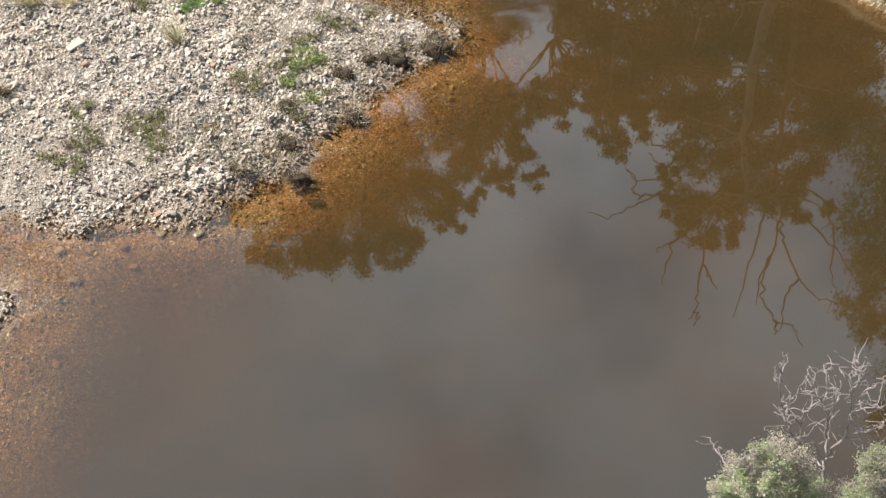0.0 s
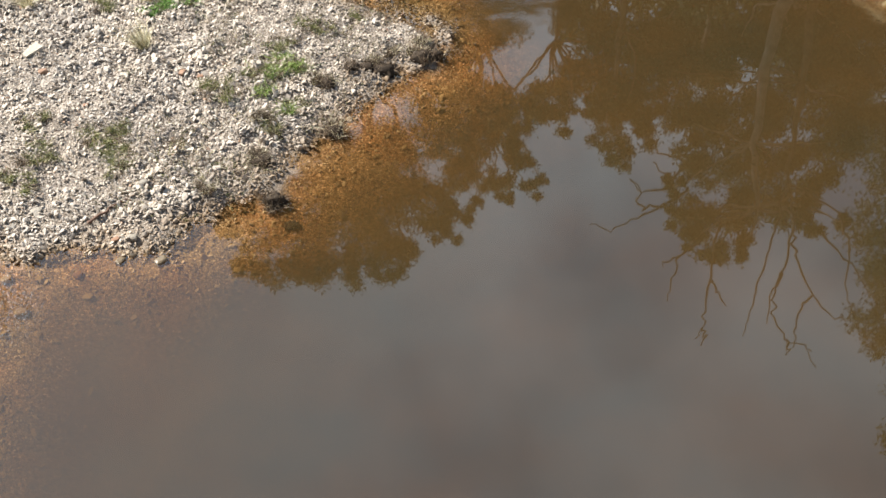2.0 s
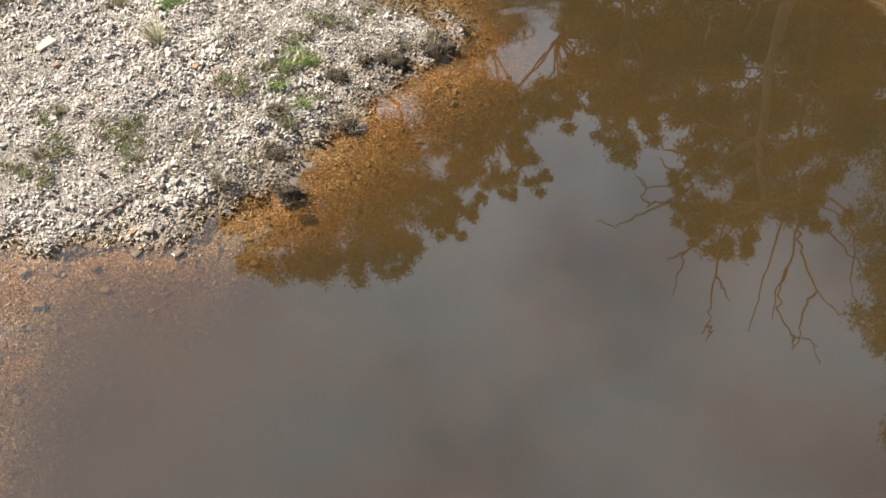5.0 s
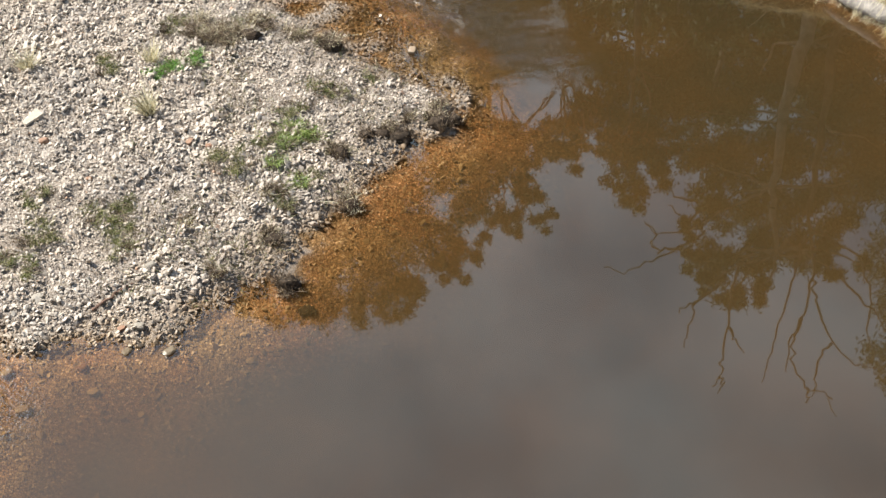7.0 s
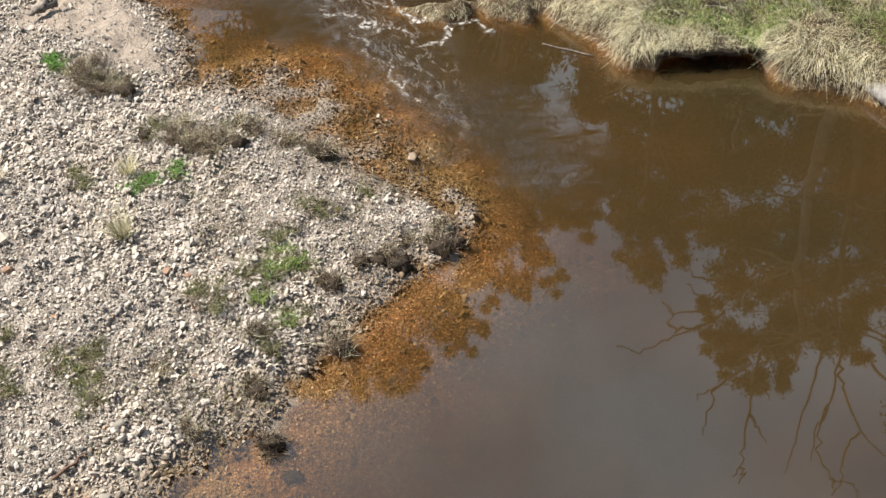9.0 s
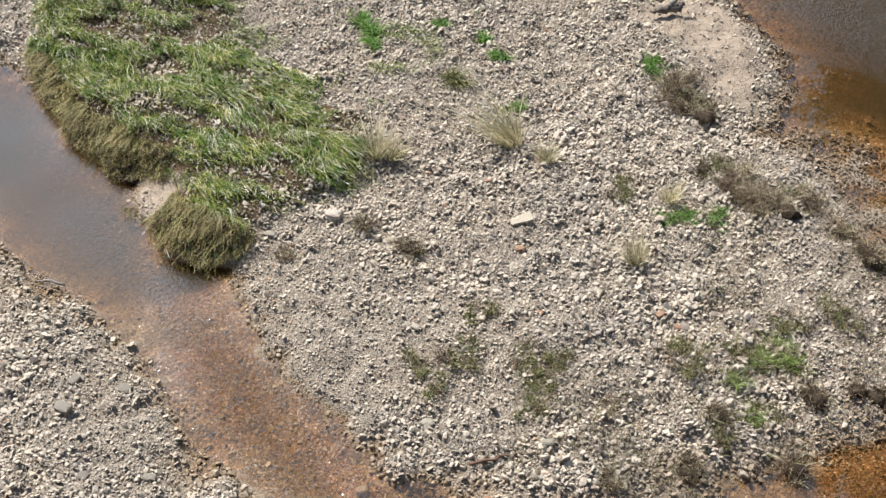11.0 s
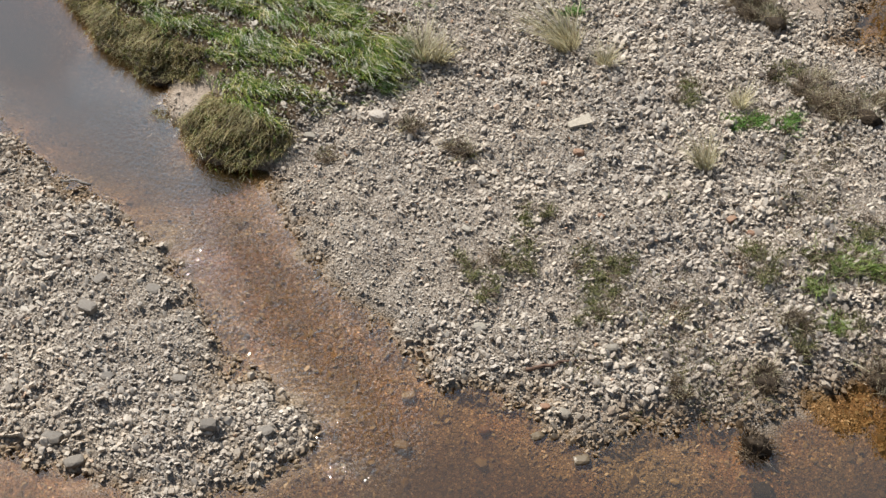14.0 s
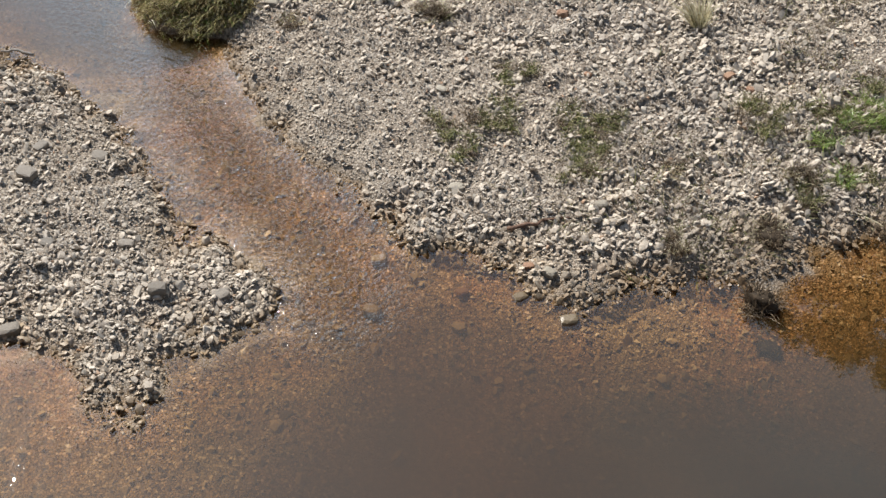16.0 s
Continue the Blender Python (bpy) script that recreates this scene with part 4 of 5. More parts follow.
for k, (px, py, w) in enumerate([(-1.88, 9.08, 0.24), (-1.74, 9.27, 0.22), (-1.62, 8.56, 0.14), (-1.58, 9.18, 0.16), (-1.91, 8.80, 0.15)]):
    weed(px, py, w, 340 + 7 * k, green_mat, "grass_patch", "soft green grass patch near the water", 0.11)
for k, (px, py, w) in enumerate([(-3.84, 10.27, 0.26), (-4.08, 8.09, 0.20), (-4.18, 7.38, 0.24), (-3.98, 7.62, 0.30), (-3.45, 7.96, 0.26), (-3.17, 7.78, 0.28), (-3.17, 7.48, 0.18), (-2.25, 8.75, 0.34),
                                 (-1.52, 8.62, 0.26), (-1.80, 8.30, 0.28), (-3.93, 7.21, 0.14), (-1.76, 9.61, 0.22), (-1.49, 9.96, 0.26), (-1.11, 10.23, 0.20), (-3.30, 11.08, 0.26), (-3.25, 8.10, 0.16), (-2.0, 9.0, 0.2)]):
    weed(px, py, w, 400 + 7 * k, olive_mat)
for k, (px, py, w, hh) in enumerate([(-5.61, 8.38, 0.20, 0.17), (-5.07, 8.41, 0.26, 0.17), (-6.02, 7.78, 0.28, 0.08), (-1.25, 9.01, 0.22, 0.15), (-1.80, 7.76, 0.26, 0.15), (-1.12, 8.30, 0.20, 0.22), (-2.28, 7.30, 0.28, 0.10),
                                     (-1.86, 8.37, 0.24, 0.14), (-2.62, 7.95, 0.2, 0.07)]):
    dead_shrub(px, py, w, hh, 500 + 7 * k, "small brown dried weed tuft on gravel")
for k, (px, py, w, hh) in enumerate([(-4.02, 11.92, 0.62, 0.26), (-4.25, 12.1, 0.45, 0.2), (-2.68, 11.0, 0.5, 0.26), (-2.95, 11.02, 0.55, 0.2), (-2.35, 11.25, 0.4, 0.18), (-1.89, 11.08, 0.3, 0.2), (-1.56, 10.92, 0.28, 0.2),
                                     (-0.36, 9.66, 0.17, 0.15), (-0.60, 9.62, 0.16, 0.12), (-0.80, 9.46, 0.18, 0.12), (-0.30, 9.86, 0.16, 0.14), (-1.36, 9.05, 0.16, 0.13)]):
    dead_shrub(px, py, w, hh, 600 + 7 * k, "dead brown-grey shrub at the edge of the gravel bar")
def shade_clod(x, y, w, h, seed):
    t = thing("shade_clod", x, y, "dark clod of soil and roots, some standing in for shaded hollows", "clod", "clods at the bar's edge")
    bm = bmesh.new()
    bmesh.ops.create_icosphere(bm, subdivisions=3, radius=1)
    off = Vector((seed * 3.1, seed * 1.7, 0))
    for v in bm.verts:
        v.co *= 1 + 0.35 * noise.noise(v.co * 1.6 + off) + 0.34 * noise.noise(v.co * 6 + off)
        v.co = Vector((v.co.x * w * 0.52, v.co.y * w * 0.38, v.co.z * h * 0.5 + h * 0.22))
    me = bpy.data.meshes.new("soil")
    bm.to_mesh(me)
    bm.free()
    me.materials.append(soil_mat)
    me.polygons.foreach_set("use_smooth", [True] * len(me.polygons))
    new("soil", me).parent = t
    tuft_parts(t, "dead_foliage", 150, w * 0.55, h * 1.25, 0.45, 0.007, dead_mat, 700 + seed, 0.3, lean=(-0.1, 0.1), patchy=8)


# soil clods, plus dark lumps standing in for shade by shrubs, sedge, tuft
for k, (px, py, w, h) in enumerate([(-0.68, 9.33, 0.26, 0.15), (-0.86, 9.32, 0.18, 0.12), (-0.28, 9.55, 0.22, 0.16), (-0.16, 9.68, 0.2, 0.14), (-1.12, 8.30, 0.16, 0.15), (-1.25, 8.99, 0.16, 0.14), (-1.80, 7.75, 0.2, 0.1), (-1.5, 10.85, 0.22, 0.12), (-1.68, 8.1, 0.12, 0.08), (-3.74, 11.80, 0.20, 0.10), (-2.42, 10.93, 0.22, 0.12), (-3.38, 11.06, 0.16, 0.07), (-1.02, 9.27, 0.14, 0.08), (-1.60, 7.24, 0.19, 0.19), (-1.42, 7.0, 0.15, 0.05), (-6.78, 7.20, 0.30, 0.07), (-8.15, 7.76, 0.28, 0.08)]):
    shade_clod(px, py, w, h, k)
# dry litter and creeping weed between the stones on the low side of the bar
x, y, r = jitter_points(-3.6, -0.4, 6.9, 11.4, 0.021, 81)
patch = value_noise(x, y, 0.42, 82) + 0.7 * value_noise(x, y, 0.15, 83)
side = np.clip((x + 3.6) / 1.2, 0, 1) * np.clip((11.4 - y) / 1.5, 0, 1)
h, bar = land(x, y)[:2]
m = (bar > 0.06) & (r.random(len(x)) < side * np.clip(0.22 + 0.16 * (y < 8.3) + 1.5 * patch, 0.02, 0.8))
x, y, h = x[m], y[m], h[m]
n = len(x)
lean = np.stack([0.9 * r.normal(size=n), 0.9 * r.normal(size=n), np.zeros(n)], -1)
root = np.stack([x, y, h + 0.012], -1)
creeping = r.random(n) < 0.3
for name, sel, mat, label in (("dry_litter", ~creeping, dead_mat, "dark dry plant litter between the stones"), ("creeping_weed", creeping, olive_mat, "sparse olive creeping weed between the stones")):
    tagged(blades(name, root[sel], 0.03 + 0.045 * r.random(sel.sum()), lean[sel], np.full(sel.sum(), 0.006), 0.4, mat, 84), label, "weed", kind="stuff")
# tuft standing in the water
t = thing("water_tuft", -1.60, 7.22, "dark half-drowned weed tuft standing in shallow water", "weed", z=-0.04)
tuft_parts(t, "foliage", 420, 0.13, 0.11, 0.8, 0.007, dead_mat, 690, 0.35, lean=(0.1, -0.05), patchy=5)
tuft_parts(t, "dead_foliage", 260, 0.12, 0.10, 0.9, 0.008, dead_mat, 693, 0.4, lean=(0.1, -0.05), patchy=5)


# ---- single stones and driftwood ----
wet_rock_mat = bark_material("wet_rock", (0.045, 0.028, 0.02), (0.15, 0.10, 0.072), 14)
slab_mat = stone_material("slab_stone", [(0.0, (0.42, 0.385, 0.325)), (1.0, (0.44, 0.40, 0.34))], object_random=True)


def stone(name, x, y, length, width, height, mat, label, seed, turn=0.0, tilt=(0, 0), sink=0.25, z=None):
    bm = bmesh.new()
    bmesh.ops.create_icosphere(bm, subdivisions=2, radius=1)
    r = np.random.default_rng(seed)
    lim = r.uniform(0.6, 0.85, 6)
    off = Vector(r.uniform(0, 50, 3))
    for v in bm.verts:
        v.co *= 1 + 0.22 * noise.noise(v.co * 1.3 + off)
        for k in range(3):
            v.co[k] = min(max(v.co[k], -lim[k]), lim[k + 3]) / 0.75
        v.co += 0.05 * noise.noise_vector(v.co * 4 + off)
        v.co = Vector((v.co.x * length / 2, v.co.y * width / 2, v.co.z * height / 2))
    me = bpy.data.meshes.new(name)
    bm.to_mesh(me)
    bm.free()
    me.materials.append(mat)
    ob = new(name, me)
    base = ground_z(x, y)[0] if z is None else z
    ob.matrix_world = pose(x, y, base + height * (0.5 - sink), tilt[0], tilt[1], turn)
    return tagged(ob, label, "stone", "loose stones")


bm = bmesh.new()
bmesh.ops.create_cube(bm, size=1)
bmesh.ops.subdivide_edges(bm, edges=bm.edges[:], cuts=2, use_grid_fill=True)
for v in bm.verts:
    v.co += 0.10 * noise.noise_vector(v.co * 2.3 + Vector((4, 2, 9)))
    v.co = Vector((v.co.x * 0.21, v.co.y * 0.085 * (1 + 0.6 * v.co.x), v.co.z * 0.028 * (1 + 0.4 * v.co.y)))
me = bpy.data.meshes.new("flat_stone")
bm.to_mesh(me)
bm.free()
me.materials.append(slab_mat)
ob = tagged(new("flat_stone", me), "pale flat slab of stone on gravel", "stone", "loose stones")
ob.matrix_world = pose(-4.43, 9.31, ground_z(-4.43, 9.31)[0] + 0.055, 14, -8, 55)
for k, (px, py, s, turn) in enumerate([(-6.37, 5.27, 0.15, 10), (-4.81, 5.01, 0.14, 40), (-4.47, 5.23, 0.12, 70), (-5.68, 4.30, 0.15, 20), (-5.40, 4.25, 0.13, 60), (-6.15, 5.75, 0.13, 10), (-6.55, 5.55, 0.11, 90), (-5.3, 5.2, 0.11, 30), (-5.75, 4.9, 0.1, 15)]):
    stone("dark_stone", px, py, s, s * 0.72, s * 0.5, dark_stone_mat, "dark grey rounded stone on the gravel bar", 10 + k, turn)
for k, (px, py, s, turn) in enumerate([(-4.25, 9.02, 0.10, 20), (-2.78, 9.05, 0.085, 70), (-2.59, 9.03, 0.075, 0), (-3.66, 8.44, 0.06, 0), (-5.0, 9.6, 0.06, 40), (-3.0, 6.62, 0.07, 35), (-3.27, 6.24, 0.09, 60)]):
    stone("rust_stone", px, py, s, s * 0.7, s * 0.55, rust_stone_mat, "rust-brown stone among pale gravel", 30 + k, turn)
for k, (px, py, s, turn) in enumerate([(-4.46, 7.66, 0.08, 0), (-3.80, 6.93, 0.10, 30), (-2.84, 6.64, 0.10, 0), (-2.92, 6.40, 0.10, 60), (-2.55, 6.41, 0.12, 45), (-2.85, 7.3, 0.09, 45), (-6.33, 7.86, 0.11, 20), (-3.35, 8.95, 0.09, 80)]):
    stone("pale_stone", px, py, s, s * 0.7, s * 0.5, white_stone_mat, "pale stone among the gravel", 50 + k, turn)
for k, (px, py, s, turn) in enumerate([(-2.20, 7.58, 0.075, 25), (-0.62, 10.95, 0.12, 80), (-3.67, 5.79, 0.12, 10), (-3.9, 6.15, 0.10, 50), (-5.95, 8.35, 0.15, 15)]):
    stone("grey_stone", px, py, s, s * 0.75, s * 0.6, single_stone_mat, "grey-brown river stone at the water's edge", 70 + k, turn, sink=0.2)
bm = bmesh.new()          # low ledge of wet rock at the head of the riffle, stepped and half awash
bmesh.ops.create_grid(bm, x_segments=56, y_segments=22, size=0.5)
for v in bm.verts:
    u, w = v.co.x, v.co.y
    px, py = -0.32 + u * 1.35 + 0.06 * noise.noise(Vector((u * 5, w * 5, 3))), 14.22 + w * 0.34 + 0.08 * noise.noise(Vector((u * 3.5, 1, 7)))
    rise = 0.034 * min(1, 3.2 * (0.5 - abs(w)), 4.0 * (0.5 - abs(u))) - 0.020
    step = 0.018 * round(2.2 * noise.noise(Vector((px * 3.2, py * 7.5, 5)))) / 2.2 + 0.014 * noise.noise(Vector((px * 14, py * 14, 2)))
    v.co = Vector((px, py, rise + step * min(1, 5 * (0.5 - abs(w)))))
edges = bmesh.ops.extrude_face_region(bm, geom=bm.faces[:])
for v in [g for g in edges["geom"] if isinstance(g, bmesh.types.BMVert)]:
    v.co.z = -0.22
bmesh.ops.recalc_face_normals(bm, faces=bm.faces[:])
me = bpy.data.meshes.new("rock_ledge")
bm.to_mesh(me)
bm.free()
me.materials.append(wet_rock_mat)
tagged(new("rock_ledge", me), "low ledge of wet brown rock in the riffle", "rock", "loose stones")


def tube(points, radii, sides=7, rough=0.0, seed=0):
    """A bent, tapering stem through points."""
    r = np.random.default_rng(seed)
    pts = [Vector(p) for p in points]
    v, f = [], []
    for i, p in enumerate(pts):
        d = (pts[min(i + 1, len(pts) - 1)] - pts[max(i - 1, 0)]).normalized()
        s = d.cross(Vector((0.31, 0.2, 0.93))).normalized()
        u = d.cross(s)
        for k in range(sides):
            a = 6.2832 * k / sides
            q = p + (s * math.cos(a) + u * math.sin(a)) * radii[i] * (1 + rough * r.normal())
            v.append(q[:])
    for i in range(len(pts) - 1):
        for k in range(sides):
            a, b = i * sides + k, i * sides + (k + 1) % sides
            f.append([a, b, b + sides, a + sides])
    f.append(list(range(sides))[::-1])
    f.append([(len(pts) - 1) * sides + k for k in range(sides)])
    return v, f


def bent(points, radii, steps, wobble, seed):
    """Points and radii between the given ones, with some wobble."""
    r = np.random.default_rng(seed)
    out, rad = [], []
    for i in range(len(points) - 1):
        a, b = Vector(points[i]), Vector(points[i + 1])
        for k in range(steps):
            t = k / steps
            j = Vector(r.normal(0, wobble, 3)) if (i or k) else Vector()
            out.append(a.lerp(b, t) + j)
            rad.append(radii[i] * (1 - t) + radii[i + 1] * t)
    out.append(Vector(points[-1]))
    rad.append(radii[-1])
    return out, rad


def stem(name, points, radii, mat, parent, seed, steps=3, wobble=0.01, sides=7, rough=0.06):
    p, q = bent(points, radii, steps, wobble, seed)
    v, f = tube(p, q, sides, rough, seed)
    return mesh_object(name, v, f, mat, parent, smooth=True)


t = thing("driftwood_root", 0, 0, "bent grey driftwood root lying on sand", "driftwood", z=0)
stem("root", [(-5.12, 13.10, 0.22), (-5.00, 13.20, 0.245), (-4.88, 13.30, 0.24), (-4.84, 13.38, 0.27)], (0.02, 0.05, 0.045, 0.025), driftwood_mat, t, 3, 4, 0.012)
stem("fork", [(-4.95, 13.24, 0.26), (-4.93, 13.35, 0.33), (-4.92, 13.44, 0.41)], (0.035, 0.028, 0.012), log_mat, t, 4, 3, 0.006)
t = thing("stick", 0, 0, "reddish-brown weathered stick lying on gravel", "stick", z=0)
stem("branch", [(-3.29, 6.80, 0.085), (-3.15, 6.94, 0.11), (-3.03, 7.09, 0.115), (-2.97, 7.12, 0.11)], (0.017, 0.012, 0.009, 0.005), stick_mat, t, 5, 4, 0.008)
t = thing("pale_stick", 0, 0, "pale bare twig at the stream's edge", "stick", z=0)
stem("branch", [(-7.75, 6.18, 0.06), (-7.62, 6.25, 0.075), (-7.50, 6.30, 0.05)], (0.008, 0.012, 0.014), log_mat, t, 6, 3, 0.004)
t = thing("sunken_stick", 0, 0, "thin pale stick floating by the far bank", "stick", z=0)
stem("branch", [(0.78, 13.03, 0.01), (1.05, 12.92, 0.012), (1.36, 12.80, 0.012)], (0.006, 0.010, 0.008), driftwood_mat, t, 7, 3, 0.004)
t = thing("fallen_log", 0, 0, "weathered grey log resting at the far bank", "log", z=0)
stem("trunk", [(4.08, 12.48, 0.11), (4.28, 12.24, 0.11), (4.55, 11.92, 0.12), (4.86, 11.56, 0.16)], (0.06, 0.095, 0.10, 0.10), log_mat, t, 8, 4, 0.008, 12, 0.05)


# ---- trees on the far bank ----
def leaf_cloud(clumps, density, leaf, seed, sub=16):
    """Leaves as small pointed faces, gathered in sprays inside each clump."""
    r = np.random.default_rng(seed)
    pos = []
    for cx, cy, cz, rad in clumps:
        k = max(4, int(sub * (rad / 0.6) ** 1.6))
        d = r.normal(size=(k, 3))
        d = d / np.linalg.norm(d, axis=1, keepdims=True) * (r.random((k, 1)) ** 0.45) * rad * 0.9
        n = int(density * rad * rad / k)
        for c in d:
            pos.append(np.array([cx, cy, cz]) + c + r.normal(size=(n, 3)) * rad * np.array([0.19, 0.19, 0.15]))
    pos = np.concatenate(pos)
    n = len(pos)
    a = r.normal(size=(n, 3)) + [0, 0, -0.7]
    a /= np.linalg.norm(a, axis=1, keepdims=True)
    b = np.cross(a, r.normal(size=(n, 3)))
    b /= np.linalg.norm(b, axis=1, keepdims=True)
    size = leaf * r.uniform(0.6, 1.2, n)[:, None]
    v = np.stack([pos - a * size, pos - b * size * 0.28, pos + a * size, pos + b * size * 0.28], 1).reshape(-1, 3)
    return v, np.arange(4 * n).reshape(n, 4)


def tree(base, spine, clumps, seed, label, trunk_r=0.16, bare=(), mat=None, density=8500, leaf=0.052):
    t = new("tree")
    t.location = (0, 0, 0)
    tagged(t, label, "tree", "trees on the far bank")
    z = ground_z(base[0], base[1])[0]
    path = [(base[0], base[1], z - 0.2), *spine]
    n = len(path)
    stem("trunk", path, [trunk_r * (1 - 0.75 * k / (n - 1)) for k in range(n)], mat or bark_mat, t, seed, 5, 0.03, 10)
    r = np.random.default_rng(seed)
    for k, (cx, cy, cz, rad) in enumerate(clumps):
        below = [p for p in path[1:] if p[2] < cz - 0.2] or [path[1]]
        a = Vector(min(below, key=lambda p: (Vector(p) - Vector((cx, cy, cz))).length))
        b = Vector((cx, cy, cz))
        mid = a.lerp(b, 0.55) + Vector(r.normal(0, 0.12, 3)) - Vector((0, 0, 0.12))
        stem("limb", [a, mid, b], (trunk_r * 0.22, trunk_r * 0.15, trunk_r * 0.06), mat or bark_mat, t, seed + k, 4, 0.03, 6)
    for k, pts in enumerate(bare):
        q = [0.024 - 0.016 * i / (len(pts) - 1) for i in range(len(pts))]
        stem("dead_limb", pts, q, bark_mat, t, seed + 60 + k, 4, 0.026, 6)
    v, f = leaf_cloud(clumps, density, leaf, seed + 3)
    mesh_object("crown", v, f, leaf_mat, t)
    return t


tree((5.5, 17.4), [(5.45, 16.3, 3.4), (5.2, 15.6, 4.2), (5.1, 15.0, 5.4), (5.2, 14.3, 6.2)],
     [(3.95, 14.60, 6.71, 0.28), (3.86, 14.80, 6.24, 0.28), (4.14, 14.20, 7.01, 0.28), (4.52, 14.00, 7.08, 0.34), (4.95, 14.10, 6.96, 0.32), (4.39, 14.60, 6.70, 0.50), (5.05, 14.60, 6.55, 0.55), (5.76, 14.60, 6.66, 0.46),
      (6.25, 14.50, 6.76, 0.31), (4.27, 15.20, 6.06, 0.50), (4.96, 15.30, 5.99, 0.61), (5.77, 15.30, 6.10, 0.61), (6.43, 15.20, 6.51, 0.47), (6.65, 15.60, 5.81, 0.62), (4.00, 15.90, 5.62, 0.51), (4.67, 16.00, 5.43, 0.66),
      (5.46, 16.00, 5.41, 0.67), (6.26, 16.20, 5.29, 0.67), (7.20, 16.20, 5.52, 0.69), (7.27, 16.80, 4.85, 0.64), (6.46, 16.80, 4.75, 0.63), (7.04, 14.80, 6.94, 0.25), (5.8, 16.6, 4.4, 0.68), (4.9, 16.5, 4.4, 0.59), (7.0, 17.2, 4.0, 0.7)],
     1000, "gum tree with pale trunk and bare dead top branches", 0.15, density=10500,
     bare=[[(4.12, 14.86, 6.28), (3.81, 14.86, 6.69), (3.65, 14.86, 6.82), (3.20, 14.86, 7.05), (2.90, 14.86, 7.33), (2.49, 14.86, 7.21)], [(3.81, 14.86, 6.69), (3.39, 14.86, 6.78), (3.25, 14.86, 6.64), (3.31, 14.86, 6.46), (3.07, 14.86, 6.10)],
           [(4.07, 14.86, 6.26), (3.70, 14.86, 6.32), (3.40, 14.86, 6.38), (3.10, 14.86, 6.16)], [(3.89, 14.86, 5.66), (3.53, 14.86, 5.48), (3.38, 14.86, 5.43)], [(4.01, 14.86, 5.84), (3.75, 14.86, 6.04), (3.42, 14.86, 5.73)],
           [(4.55, 14.02, 6.30), (4.43, 13.54, 6.90), (4.34, 13.06, 7.51), (4.32, 12.88, 7.74), (4.20, 12.78, 7.86)], [(4.32, 12.88, 7.74), (4.37, 12.79, 7.85), (4.33, 12.71, 7.95)], [(4.44, 13.39, 7.09), (4.58, 13.23, 7.29), (4.70, 13.12, 7.42)],
           [(4.27, 13.84, 6.53), (3.91, 13.66, 6.77), (3.78, 13.42, 7.07), (3.72, 13.18, 7.38)], [(3.91, 13.66, 6.77), (3.76, 13.63, 6.81), (3.63, 13.53, 6.94)]],
     mat=pale_bark_mat)
tree((6.1, 17.6), [(6.0, 16.6, 3.0), (5.8, 15.4, 4.4), (5.6, 14.2, 5.6)],
     [(4.2, 17.0, 5.4, 0.62), (3.7, 17.0, 5.3, 0.50), (4.9, 17.5, 5.6, 0.62), (5.6, 17.3, 5.0, 0.6), (6.6, 16.9, 4.0, 0.7), (7.5, 16.6, 3.6, 0.8)], 1200, "leaning gum tree with forked dead limbs", 0.12,
     bare=[[(5.6, 14.2, 5.6), (5.49, 14.02, 6.28), (5.37, 13.66, 6.72), (5.21, 13.33, 7.14), (5.13, 13.06, 7.48), (5.01, 12.81, 7.81)], [(5.6, 14.2, 5.6), (5.78, 13.96, 6.34), (5.70, 13.75, 6.60), (5.52, 13.33, 7.13), (5.46, 13.06, 7.47), (5.75, 12.77, 7.83), (6.06, 12.70, 7.91), (6.14, 12.63, 8.00), (6.27, 12.48, 8.18)],
           [(5.75, 12.77, 7.83), (5.80, 12.67, 7.96), (5.73, 12.61, 8.03)], [(5.74, 13.90, 6.42), (5.85, 13.66, 6.71), (6.11, 13.24, 7.23), (6.51, 13.03, 7.48), (6.87, 12.96, 7.55)], [(6.13, 13.23, 7.24), (5.94, 13.09, 7.42), (5.89, 12.85, 7.72), (5.85, 12.67, 7.95)],
           [(5.6, 14.2, 5.6), (6.52, 14.14, 6.10), (6.74, 13.72, 6.61), (6.67, 13.36, 7.06), (6.77, 13.00, 7.51)], [(5.62, 13.48, 6.94), (5.47, 13.30, 7.17), (5.40, 12.94, 7.63)], [(6.25, 13.90, 6.40), (6.75, 13.60, 6.76), (7.20, 13.18, 7.27)]])
tree((2.9, 18.4), [(2.9, 17.4, 2.8), (2.9, 16.9, 4.4), (2.9, 16.4, 5.4)], [(3.04, 15.70, 6.27, 0.37), (2.77, 15.70, 5.84, 0.36), (3.32, 15.80, 5.87, 0.34), (3.01, 16.00, 5.59, 0.47), (2.64, 16.30, 5.71, 0.37), (3.55, 16.30, 5.68, 0.41), (3.2, 16.3, 5.7, 0.51), (2.9, 16.5, 5.5, 0.46), (3.5, 17.0, 5.0, 0.5)], 1300, "slender gum tree with small round crown", 0.10)
